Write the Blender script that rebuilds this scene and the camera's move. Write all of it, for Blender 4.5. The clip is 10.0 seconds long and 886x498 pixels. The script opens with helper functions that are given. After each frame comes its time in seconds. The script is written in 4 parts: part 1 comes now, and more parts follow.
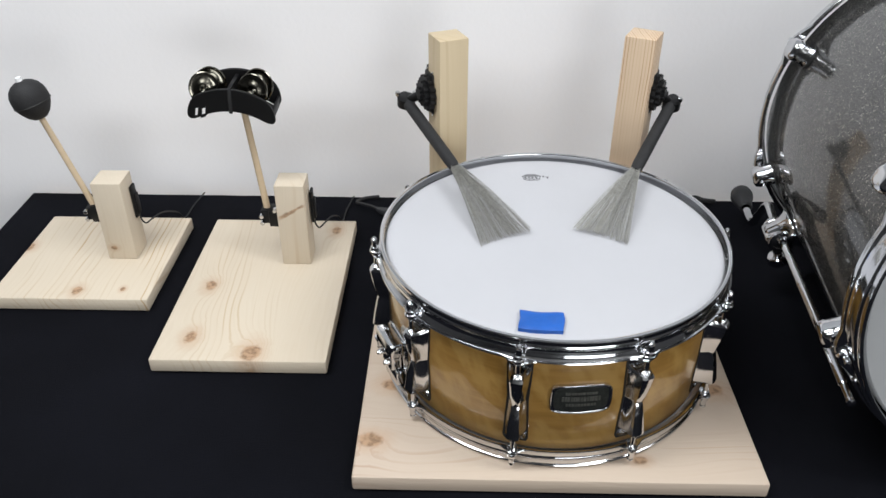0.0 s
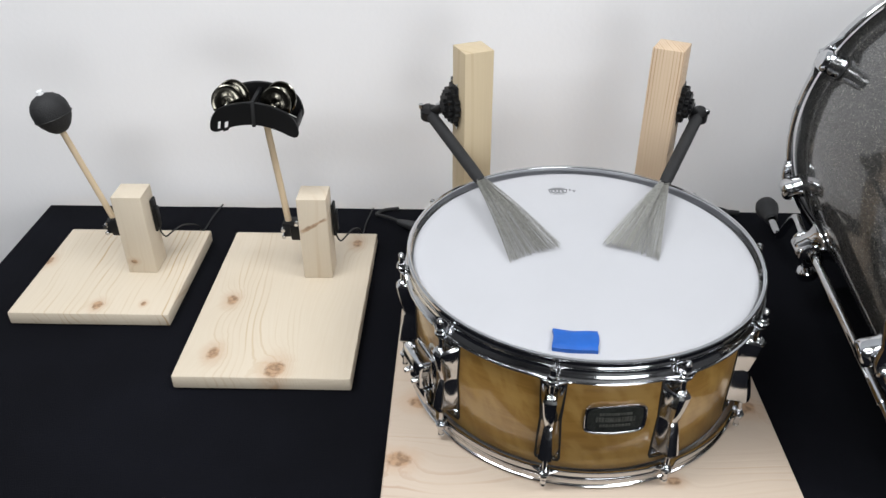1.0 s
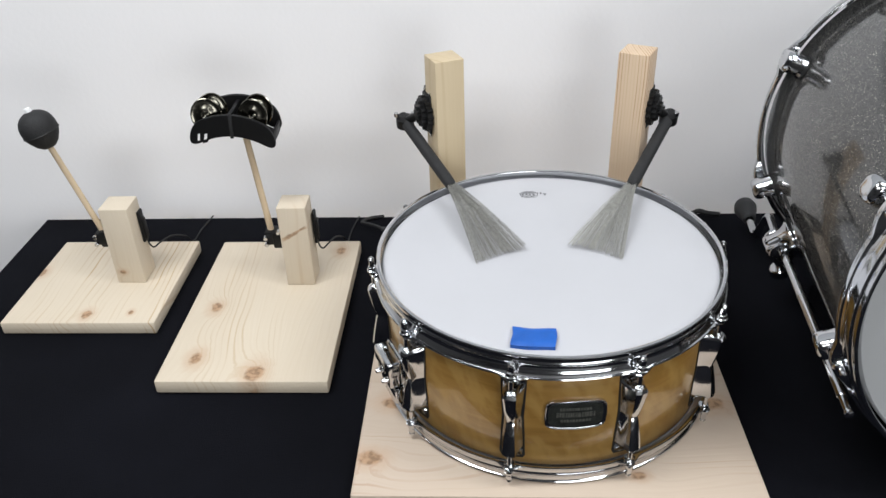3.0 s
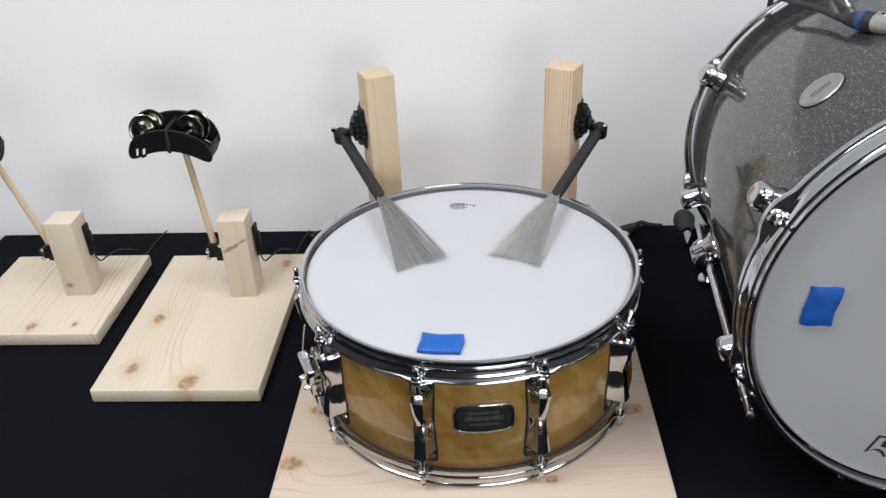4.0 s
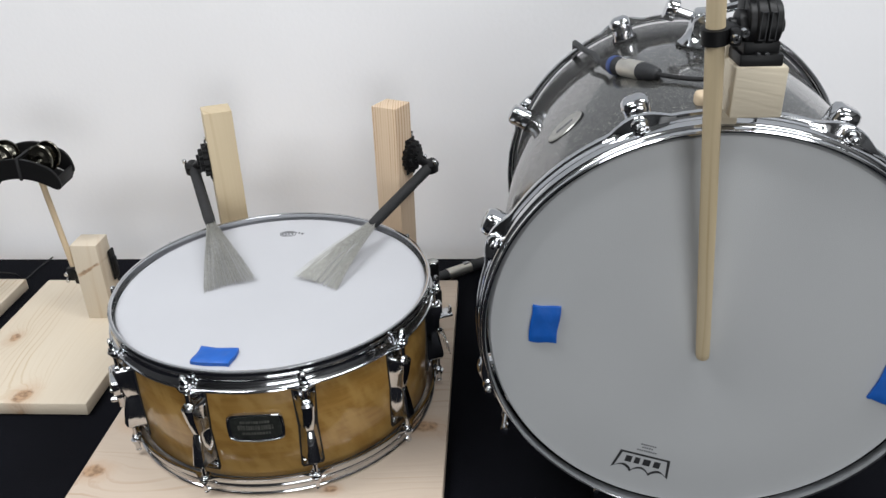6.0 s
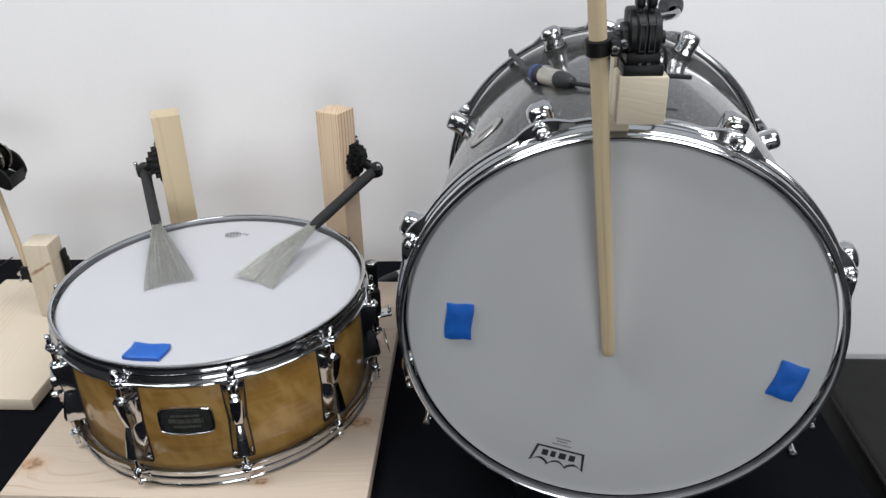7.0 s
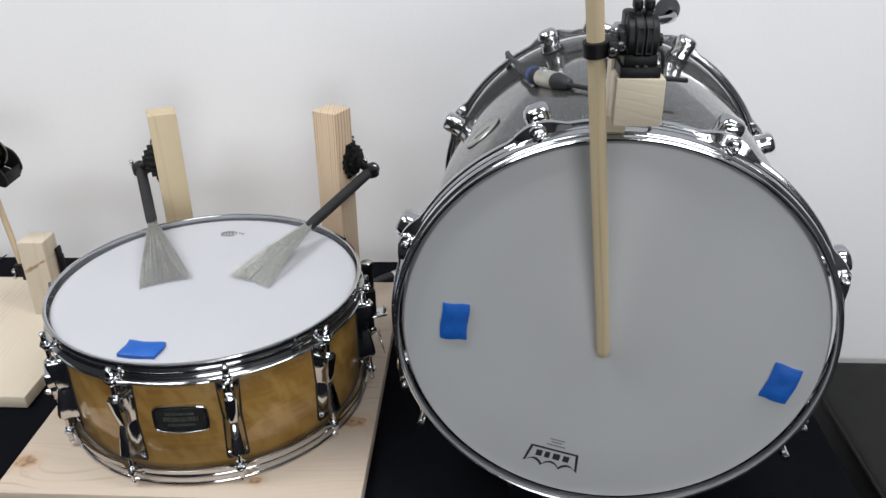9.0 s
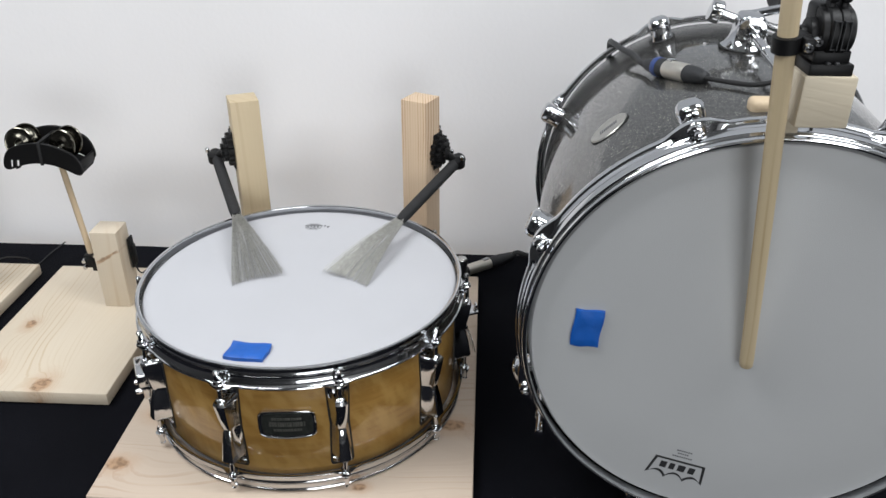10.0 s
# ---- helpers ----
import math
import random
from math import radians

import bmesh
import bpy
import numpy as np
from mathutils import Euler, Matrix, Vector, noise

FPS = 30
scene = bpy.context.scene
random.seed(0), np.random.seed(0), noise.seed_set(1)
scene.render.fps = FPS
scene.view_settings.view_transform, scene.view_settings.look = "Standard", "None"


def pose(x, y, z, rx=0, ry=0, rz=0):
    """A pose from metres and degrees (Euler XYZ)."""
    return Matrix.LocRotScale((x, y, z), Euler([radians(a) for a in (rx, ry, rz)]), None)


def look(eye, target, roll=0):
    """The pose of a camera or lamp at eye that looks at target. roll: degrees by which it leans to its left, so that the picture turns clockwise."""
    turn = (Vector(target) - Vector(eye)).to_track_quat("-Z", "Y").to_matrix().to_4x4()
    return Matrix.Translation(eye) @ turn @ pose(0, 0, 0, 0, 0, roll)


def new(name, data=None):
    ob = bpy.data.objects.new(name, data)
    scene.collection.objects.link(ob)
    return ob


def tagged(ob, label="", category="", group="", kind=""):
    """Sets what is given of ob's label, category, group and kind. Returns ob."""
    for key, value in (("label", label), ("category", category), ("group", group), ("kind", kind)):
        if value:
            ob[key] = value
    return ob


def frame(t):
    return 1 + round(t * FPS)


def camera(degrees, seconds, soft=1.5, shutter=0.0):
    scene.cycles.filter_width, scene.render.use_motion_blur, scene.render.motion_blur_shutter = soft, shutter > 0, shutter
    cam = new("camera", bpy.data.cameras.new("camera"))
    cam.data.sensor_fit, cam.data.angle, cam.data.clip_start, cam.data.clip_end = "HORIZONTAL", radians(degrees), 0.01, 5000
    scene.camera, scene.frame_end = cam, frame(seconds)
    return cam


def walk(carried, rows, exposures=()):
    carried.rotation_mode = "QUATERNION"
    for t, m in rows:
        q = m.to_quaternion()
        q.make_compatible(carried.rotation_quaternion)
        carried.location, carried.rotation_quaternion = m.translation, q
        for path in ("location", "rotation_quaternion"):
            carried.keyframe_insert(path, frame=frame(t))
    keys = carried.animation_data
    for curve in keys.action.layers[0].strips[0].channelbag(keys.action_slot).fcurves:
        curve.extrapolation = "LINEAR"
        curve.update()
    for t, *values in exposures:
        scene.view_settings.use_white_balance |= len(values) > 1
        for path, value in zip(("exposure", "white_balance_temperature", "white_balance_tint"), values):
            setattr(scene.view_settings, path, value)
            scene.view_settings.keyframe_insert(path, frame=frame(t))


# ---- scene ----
cam = camera(58.3, 10.0)
PATH = [
    (0, (0.033, 0.06, 0.621), (-0.002, 1.727, -0.483), 0.1),
    (0.5, (0.018, 0.069, 0.625), (-0.019, 1.742, -0.471), 0.2),
    (1, (0.009, 0.076, 0.624), (-0.039, 1.749, -0.47), -0.2),
    (1.5, (-0.001, 0.078, 0.623), (-0.073, 1.751, -0.471), -0.9),
    (2, (0.01, 0.074, 0.622), (-0.06, 1.752, -0.464), -1.3),
    (3.3, (0.084, 0.048, 0.627), (-0.014, 1.741, -0.433), -2.2),
    (3.5, (0.1, 0.044, 0.625), (0.014, 1.741, -0.429), -2.0),
    (4, (0.15, 0.034, 0.626), (0.049, 1.748, -0.4), -2.5),
    (4.5, (0.215, 0.023, 0.623), (0.104, 1.751, -0.379), -2.5),
    (5, (0.27, 0.006, 0.625), (0.158, 1.744, -0.358), -2.0),
    (5.5, (0.322, -0.007, 0.631), (0.208, 1.743, -0.331), -1.8),
    (5.7, (0.349, -0.01, 0.627), (0.228, 1.748, -0.319), -2.0),
    (6.8, (0.447, -0.041, 0.634), (0.336, 1.735, -0.278), -1.3),
    (7, (0.457, -0.043, 0.635), (0.353, 1.732, -0.28), -1.3),
    (7.5, (0.471, -0.053, 0.633), (0.369, 1.726, -0.275), -1.1),
    (8, (0.473, -0.054, 0.633), (0.369, 1.727, -0.27), -1.0),
    (8.5, (0.473, -0.051, 0.632), (0.37, 1.729, -0.274), -1.0),
    (9, (0.455, -0.046, 0.634), (0.366, 1.733, -0.276), -0.6),
    (9.5, (0.402, -0.028, 0.633), (0.309, 1.742, -0.294), -0.4),
    (10, (0.335, -0.007, 0.633), (0.243, 1.749, -0.32), -0.0),
]
EXPOSURES = [(0.0, -0.01), (4.0, -0.03), (7.0, -0.13), (9.0, -0.13), (10.0, -0.09)]
walk(cam, [(t, look(eye, target, roll)) for t, eye, target, roll in PATH], EXPOSURES)

# ---------------------------------------------------------------- light
TAU = math.tau
WALL_Y, CEIL_Z, FLOOR_Z = 1.157, 1.95, -0.75
world = bpy.data.worlds.new("room_dark")
world.use_nodes = True
world.node_tree.nodes["Background"].inputs[0].default_value = (0.5, 0.52, 0.55, 1)
world.node_tree.nodes["Background"].inputs[1].default_value = 0.05
scene.world = world
PANELS = [(-0.75, 0.36, 33), (1.25, 0.36, 28), (-0.75, -1.6, 24), (1.25, -1.6, 22)]
for px, py, watts in PANELS:
    data = bpy.data.lights.new("panel_light", "AREA")
    data.shape, data.size, data.size_y, data.energy, data.color = "RECTANGLE", 1.15, 0.55, watts, (0.95, 0.975, 1.0)
    lamp = new("panel_light", data)
    lamp.matrix_world = pose(px, py, CEIL_Z - 0.03)

WX, WZ, WW, WH = 1.7, 0.50, 2.3, 1.3
data = bpy.data.lights.new("window_light", "AREA")
data.shape, data.size, data.size_y, data.energy, data.color = "RECTANGLE", WW, WH, 56, (0.95, 0.975, 1.0)
new("window_light", data).matrix_world = look((WX, -3.59, WZ), (WX, 0, WZ))


# ---------------------------------------------------------------- materials
def mat(name, color, rough=0.5, metal=0.0, coat=0.0, bump=0.0, bump_scale=200.0, vary=0.0, vary_scale=12.0, rough_vary=0.0, spec=0.5, coords="Object"):
    """A principled material with noise in colour, roughness and relief."""
    m = bpy.data.materials.new(name)
    m.use_nodes = True
    nt = m.node_tree
    b = nt.nodes["Principled BSDF"]
    b.inputs["Base Color"].default_value = (*color, 1)
    b.inputs["Roughness"].default_value = rough
    b.inputs["Metallic"].default_value = metal
    b.inputs["Coat Weight"].default_value = coat
    b.inputs["Coat Roughness"].default_value = 0.04
    b.inputs["Specular IOR Level"].default_value = spec
    tc = nt.nodes.new("ShaderNodeTexCoord")

    def noise_node(scale, detail=4):
        n = nt.nodes.new("ShaderNodeTexNoise")
        n.inputs["Scale"].default_value, n.inputs["Detail"].default_value = scale, detail
        nt.links.new(tc.outputs[coords], n.inputs["Vector"])
        return n

    if vary:
        n = noise_node(vary_scale)
        ramp = nt.nodes.new("ShaderNodeValToRGB")
        ramp.color_ramp.elements[0].position, ramp.color_ramp.elements[1].position = 0.3, 0.7
        ramp.color_ramp.elements[0].color = (*[c * (1 - vary) for c in color], 1)
        ramp.color_ramp.elements[1].color = (*[min(1, c * (1 + vary)) for c in color], 1)
        nt.links.new(n.outputs["Fac"], ramp.inputs["Fac"])
        nt.links.new(ramp.outputs["Color"], b.inputs["Base Color"])
    if rough_vary:
        n = noise_node(vary_scale * 3)
        mr = nt.nodes.new("ShaderNodeMapRange")
        mr.inputs["To Min"].default_value, mr.inputs["To Max"].default_value = max(0.02, rough - rough_vary), rough + rough_vary
        nt.links.new(n.outputs["Fac"], mr.inputs["Value"])
        nt.links.new(mr.outputs["Result"], b.inputs["Roughness"])
    if bump:
        n = noise_node(bump_scale, 3)
        bp = nt.nodes.new("ShaderNodeBump")
        bp.inputs["Strength"].default_value, bp.inputs["Distance"].default_value = bump, 0.002
        nt.links.new(n.outputs["Fac"], bp.inputs["Height"])
        nt.links.new(bp.outputs["Normal"], b.inputs["Normal"])
    return m


class Graph:
    """Short hand for node arithmetic."""

    def __init__(self, nt):
        self.nt = nt

    def math(self, op, a, b=None, c=None):
        n = self.nt.nodes.new("ShaderNodeMath")
        n.operation = op
        for slot, v in zip(n.inputs, (a, b, c)):
            if v is None:
                continue
            if isinstance(v, (int, float)):
                slot.default_value = v
            else:
                self.nt.links.new(v, slot)
        return n.outputs[0]

    def mix(self, fac, a, b, blend="MIX"):
        n = self.nt.nodes.new("ShaderNodeMix")
        n.data_type, n.blend_type = "RGBA", blend
        for slot, v in ((n.inputs[0], fac), (n.inputs[6], a), (n.inputs[7], b)):
            if isinstance(v, (int, float)):
                slot.default_value = v
            elif isinstance(v, tuple):
                slot.default_value = (*v, 1)
            else:
                self.nt.links.new(v, slot)
        return n.outputs[2]

    def xyz(self, x, y, z):
        n = self.nt.nodes.new("ShaderNodeCombineXYZ")
        for slot, v in zip(n.inputs, (x, y, z)):
            if isinstance(v, (int, float)):
                slot.default_value = v
            else:
                self.nt.links.new(v, slot)
        return n.outputs[0]

    def noise(self, vec, scale, detail=4, rough=0.5):
        n = self.nt.nodes.new("ShaderNodeTexNoise")
        n.inputs["Scale"].default_value, n.inputs["Detail"].default_value, n.inputs["Roughness"].default_value = scale, detail, rough
        self.nt.links.new(vec, n.inputs["Vector"])
        return n.outputs["Fac"]

    def span(self, v, lo, hi, a=0.0, b=1.0):
        n = self.nt.nodes.new("ShaderNodeMapRange")
        n.interpolation_type = "SMOOTHSTEP"
        for slot, x in zip(n.inputs, (v, lo, hi, a, b)):
            if isinstance(x, (int, float)):
                slot.default_value = x
            else:
                self.nt.links.new(x, slot)
        return n.outputs[0]


def pine(name, along="Y", knots=(), stripes=0.45, seed=0.0, ring=70.0, streak=None, wobble=0.045, light=(0.605, 0.528, 0.42), dark=(0.45, 0.325, 0.19)):
    """Planed pine: grain along one axis that flows round the knots (x, y, radius, in the thing's own metres)."""
    m = bpy.data.materials.new(name)
    m.use_nodes = True
    nt = m.node_tree
    g = Graph(nt)
    b = nt.nodes["Principled BSDF"]
    tc = nt.nodes.new("ShaderNodeTexCoord")
    sep = nt.nodes.new("ShaderNodeSeparateXYZ")
    nt.links.new(tc.outputs["Object"], sep.inputs[0])
    x, y, z = sep.outputs
    if along == "Y":
        across, run, deep = x, y, z
    elif along == "Z":
        across, run, deep = x, z, y
    else:
        across, run, deep = y, x, z
    spots = halo = None
    bend = across
    for kx, ky, kr in knots:
        dx = g.math("SUBTRACT", x, kx)
        dy = g.math("SUBTRACT", z if along == "Z" else y, ky)
        dxs, dys = (dx, g.math("MULTIPLY", dy, 0.7)) if along == "Y" else (g.math("MULTIPLY", dx, 0.7), dy)
        d = g.math("SQRT", g.math("ADD", g.math("MULTIPLY", dxs, dxs), g.math("MULTIPLY", dys, dys)))
        wob = g.math("MULTIPLY", g.math("SUBTRACT", g.noise(tc.outputs["Object"], 90, 2), 0.5), kr * 0.9)
        d = g.math("ADD", d, wob)
        far = g.math("DIVIDE", d, kr * 2.6)
        fall = g.math("EXPONENT", g.math("MULTIPLY", g.math("MULTIPLY", far, far), -1))
        bend = g.math("ADD", bend, g.math("MULTIPLY", g.math("SUBTRACT", d, kr * 3.0), g.math("MULTIPLY", fall, 0.85)))
        spot = g.span(d, kr * 0.55, kr * 1.0, 1.0, 0.0)
        spots = spot if spots is None else g.math("MAXIMUM", spots, spot)
        ring_out = g.span(d, kr * 0.7, kr * 2.3, 0.42, 0.0)
        halo = ring_out if halo is None else g.math("MAXIMUM", halo, ring_out)
    if streak:
        sx, sz, dirx, dirz, half, thick = streak
        px, pz = g.math("SUBTRACT", x, sx), g.math("SUBTRACT", z, sz)
        along_s = g.math("ADD", g.math("MULTIPLY", px, dirx), g.math("MULTIPLY", pz, dirz))
        off_s = g.math("SUBTRACT", g.math("MULTIPLY", px, dirz), g.math("MULTIPLY", pz, dirx))
        off_s = g.math("ADD", off_s, g.math("MULTIPLY", g.math("SUBTRACT", g.noise(tc.outputs["Object"], 120, 3), 0.5), thick * 2.2))
        fade = g.span(g.math("ABSOLUTE", along_s), half * 0.6, half, 1.0, 0.0)
        band = g.math("MULTIPLY", g.span(g.math("ABSOLUTE", off_s), thick * 0.3, thick, 1.0, 0.0), g.math("MULTIPLY", fade, 0.95))
        spots = band if spots is None else g.math("MAXIMUM", spots, band)
    slow = g.noise(g.xyz(g.math("ADD", g.math("MULTIPLY", bend, 5), seed), g.math("MULTIPLY", run, 1.6), g.math("MULTIPLY", deep, 4)), 2.2, 2)
    rad = g.math("ADD", g.math("ADD", bend, g.math("MULTIPLY", deep, 0.55)), g.math("MULTIPLY", slow, wobble))
    wave = g.math("SINE", g.math("MULTIPLY", rad, ring * TAU))
    late = g.span(wave, 0.5, 1.0)
    fine = g.noise(g.xyz(g.math("MULTIPLY", rad, 520), g.math("MULTIPLY", run, 9), g.math("MULTIPLY", deep, 300)), 1.0, 4)
    broad = g.noise(g.xyz(g.math("ADD", across, seed * 0.3), g.math("MULTIPLY", run, 0.5), deep), 9, 3)
    patch = g.noise(g.xyz(g.math("ADD", g.math("MULTIPLY", bend, 17), seed * 1.7), g.math("MULTIPLY", run, 2.4), g.math("MULTIPLY", deep, 3)), 1.0, 2)
    each = g.noise(g.xyz(g.math("ADD", g.math("MULTIPLY", rad, ring), seed), g.math("MULTIPLY", run, 5), 0.0), 1.0, 2)
    shown = g.math("MULTIPLY", g.span(patch, 0.44, 0.62, 0.05, 1.0), g.span(each, 0.32, 0.62, 0.12, 1.25))
    fac = g.math("MULTIPLY", g.math("MULTIPLY", late, shown), stripes)
    fac = g.math("ADD", fac, g.math("MULTIPLY", g.math("SUBTRACT", fine, 0.42), 0.34))
    col = g.mix(fac, light, dark)
    col = g.mix(g.span(broad, 0.35, 0.75, 0.0, 0.22), col, (0.565, 0.46, 0.34))
    if halo is not None:
        col = g.mix(halo, col, (0.46, 0.290, 0.178))
    if spots is not None:
        core = g.noise(tc.outputs["Object"], 160, 3)
        col = g.mix(g.math("MULTIPLY", spots, 0.88), col, g.mix(g.span(core, 0.35, 0.65), (0.21, 0.122, 0.065), (0.43, 0.268, 0.155)))
    nt.links.new(col, b.inputs["Base Color"])
    b.inputs["Roughness"].default_value = 0.55
    b.inputs["Specular IOR Level"].default_value = 0.35
    bp = nt.nodes.new("ShaderNodeBump")
    bp.inputs["Strength"].default_value, bp.inputs["Distance"].default_value = 0.25, 0.0006
    nt.links.new(g.math("ADD", fine, g.math("MULTIPLY", late, -0.4)), bp.inputs["Height"])
    nt.links.new(bp.outputs["Normal"], b.inputs["Normal"])
    return m


def maple_lacquer():
    """Amber lacquered maple ply with soft cross figure, grain round the shell."""
    m = bpy.data.materials.new("amber_maple_lacquer")
    m.use_nodes = True
    nt = m.node_tree
    g = Graph(nt)
    b = nt.nodes["Principled BSDF"]
    tc = nt.nodes.new("ShaderNodeTexCoord")
    sep = nt.nodes.new("ShaderNodeSeparateXYZ")
    nt.links.new(tc.outputs["Object"], sep.inputs[0])
    x, y, z = sep.outputs
    ang = g.math("ARCTAN2", y, x)
    streak = g.noise(g.xyz(g.math("MULTIPLY", ang, 1.2), g.math("MULTIPLY", z, 60), 0.0), 2.0, 5, 0.6)
    figure = g.noise(g.xyz(g.math("ADD", g.math("MULTIPLY", ang, 4), g.math("MULTIPLY", z, 9)), g.math("MULTIPLY", z, 12), 3.0), 2.0, 3)
    col = g.mix(g.span(streak, 0.3, 0.7), (0.268, 0.140, 0.031), (0.352, 0.195, 0.050))
    col = g.mix(g.span(figure, 0.40, 0.62, 0.0, 0.75), col, (0.430, 0.262, 0.080))
    nt.links.new(col, b.inputs["Base Color"])
    b.inputs["Roughness"].default_value = 0.32
    b.inputs["Coat Weight"].default_value = 0.9
    b.inputs["Coat Roughness"].default_value = 0.05
    return m


def sparkle():
    """Silver glitter lacquer."""
    m = bpy.data.materials.new("silver_sparkle_wrap")
    m.use_nodes = True
    nt = m.node_tree
    g = Graph(nt)
    b = nt.nodes["Principled BSDF"]
    tc = nt.nodes.new("ShaderNodeTexCoord")
    vor = nt.nodes.new("ShaderNodeTexVoronoi")
    vor.inputs["Scale"].default_value = 1700
    nt.links.new(tc.outputs["Object"], vor.inputs["Vector"])
    sep = nt.nodes.new("ShaderNodeSeparateColor")
    nt.links.new(vor.outputs["Color"], sep.inputs[0])
    flake = g.span(sep.outputs[0], 0.1, 0.95)
    bright = g.span(sep.outputs[1], 0.970, 0.990)
    col = g.mix(flake, (0.020, 0.0196, 0.019), (0.105, 0.103, 0.099))
    col = g.mix(bright, col, (0.85, 0.82, 0.72))
    nt.links.new(col, b.inputs["Base Color"])
    b.inputs["Metallic"].default_value = 0.65
    nt.links.new(g.span(sep.outputs[2], 0.0, 1.0, 0.25, 0.6), b.inputs["Roughness"])
    bp = nt.nodes.new("ShaderNodeBump")
    bp.inputs["Strength"].default_value, bp.inputs["Distance"].default_value = 0.45, 0.0008
    nt.links.new(sep.outputs[2], bp.inputs["Height"])
    nt.links.new(bp.outputs["Normal"], b.inputs["Normal"])
    b.inputs["Specular IOR Level"].default_value = 0.25
    b.inputs["Coat Weight"].default_value = 1.0
    b.inputs["Coat IOR"].default_value = 1.58
    b.inputs["Coat Roughness"].default_value = 0.07
    return m


CHROME = mat("chrome", (0.63, 0.637, 0.65), 0.10, 1.0, rough_vary=0.03, vary=0.03, vary_scale=40)
STEEL = mat("brushed_steel", (0.62, 0.62, 0.60), 0.25, 1.0, rough_vary=0.08, vary=0.05, vary_scale=60)
BLACK_PLASTIC = mat("black_plastic", (0.0065, 0.0065, 0.007), 0.45, spec=0.25, bump=0.05, bump_scale=900, rough_vary=0.08)
BLACK_RUBBER = mat("black_rubber", (0.014, 0.014, 0.015), 0.75, bump=0.3, bump_scale=500, vary=0.2, vary_scale=50)
GREY_RUBBER = mat("grey_rubber", (0.022, 0.023, 0.025), 0.6, bump=0.2, bump_scale=300, vary=0.15, vary_scale=60)
GASKET = mat("black_gasket", (0.008, 0.008, 0.008), 0.6)
COATED = mat("coated_drumhead", (0.495, 0.497, 0.520), 0.62, bump=0.25, bump_scale=1500, vary=0.02, vary_scale=9, rough_vary=0.06)
COATED_GREY = mat("coated_large_drumhead", (0.455, 0.463, 0.468), 0.5, bump=0.2, bump_scale=1200, vary=0.025, vary_scale=6, rough_vary=0.06)
GEL = mat("blue_gel", (0.004, 0.094, 0.42), 0.48, coat=0.08, vary=0.12, vary_scale=60, bump=0.3, bump_scale=120)
INK = mat("black_ink", (0.02, 0.02, 0.022), 0.5, vary=0.2, vary_scale=200)
GREY_INK = mat("grey_ink", (0.12, 0.12, 0.13), 0.55, vary=0.2, vary_scale=300)
CLOTH = mat("black_cloth", (0.0037, 0.0040, 0.0062), 0.95, bump=0.55, bump_scale=900, vary=0.35, vary_scale=5, spec=0.09)
LEATHER = mat("black_leatherette", (0.0065, 0.0062, 0.0062), 0.5, spec=0.3, bump=0.35, bump_scale=420, vary=0.15, vary_scale=7, rough_vary=0.08)
PAINT = mat("white_wall_paint", (0.855, 0.844, 0.850), 0.75, bump=0.12, bump_scale=140, vary=0.018, vary_scale=2.2)
CEILING = mat("ceiling_paint", (0.52, 0.52, 0.51), 0.85, bump=0.2, bump_scale=90, vary=0.02)
DARK_WALL = mat("dark_grey_wall_paint", (0.07, 0.07, 0.073), 0.8, bump=0.1, bump_scale=120, vary=0.06, vary_scale=3)
MID_WALL = mat("mid_grey_wall_paint", (0.44, 0.452, 0.47), 0.8, bump=0.1, bump_scale=120, vary=0.05, vary_scale=3)
FLOORING = mat("dark_carpet", (0.03, 0.03, 0.032), 0.45, vary=0.15, vary_scale=6, rough_vary=0.1)
FRAME_WHITE = mat("white_enamel", (0.8, 0.8, 0.8), 0.4, vary=0.02)
SHELL = maple_lacquer()
SPARKLE = sparkle()
BADGE = mat("antique_badge", (0.055, 0.06, 0.055), 0.35, 0.7, bump=0.4, bump_scale=500, vary=0.3, vary_scale=120)
BADGE_RELIEF = mat("badge_relief", (0.24, 0.24, 0.215), 0.38, 0.8, bump=0.2, bump_scale=400, vary=0.3, vary_scale=150)
BADGE_SILVER = mat("worn_silver_badge", (0.45, 0.44, 0.41), 0.38, 0.8, bump=0.2, bump_scale=400, vary=0.12, vary_scale=120)
JINGLE = mat("dark_brass", (0.20, 0.188, 0.155), 0.18, 1.0, vary=0.2, vary_scale=60, rough_vary=0.08)
SATIN = mat("satin_nickel", (0.66, 0.63, 0.57), 0.35, 0.9, vary=0.05, vary_scale=90, rough_vary=0.06)
NAVY = mat("blue_ring", (0.03, 0.06, 0.20), 0.45, vary=0.1)
WIRE = mat("brush_wires", (0.36, 0.355, 0.325), 0.45, 0.3, vary=0.25, vary_scale=300)
DOWEL = pine("dowel_beech", "Z", stripes=0.25, seed=3.0, ring=160, wobble=0.01, light=(0.62, 0.49, 0.33), dark=(0.50, 0.36, 0.21))
STICK = pine("stick_hickory", "Z", stripes=0.5, seed=5.0, ring=110, wobble=0.02, light=(0.53, 0.43, 0.275), dark=(0.37, 0.26, 0.125))


# ---------------------------------------------------------------- mesh tools
def mesh_of(bm, name, material, smooth=35):
    bmesh.ops.recalc_face_normals(bm, faces=bm.faces)
    me = bpy.data.meshes.new(name)
    bm.to_mesh(me)
    bm.free()
    me.materials.append(material)
    if smooth:
        me.shade_smooth()
        me.set_sharp_from_angle(angle=radians(smooth))
    return me


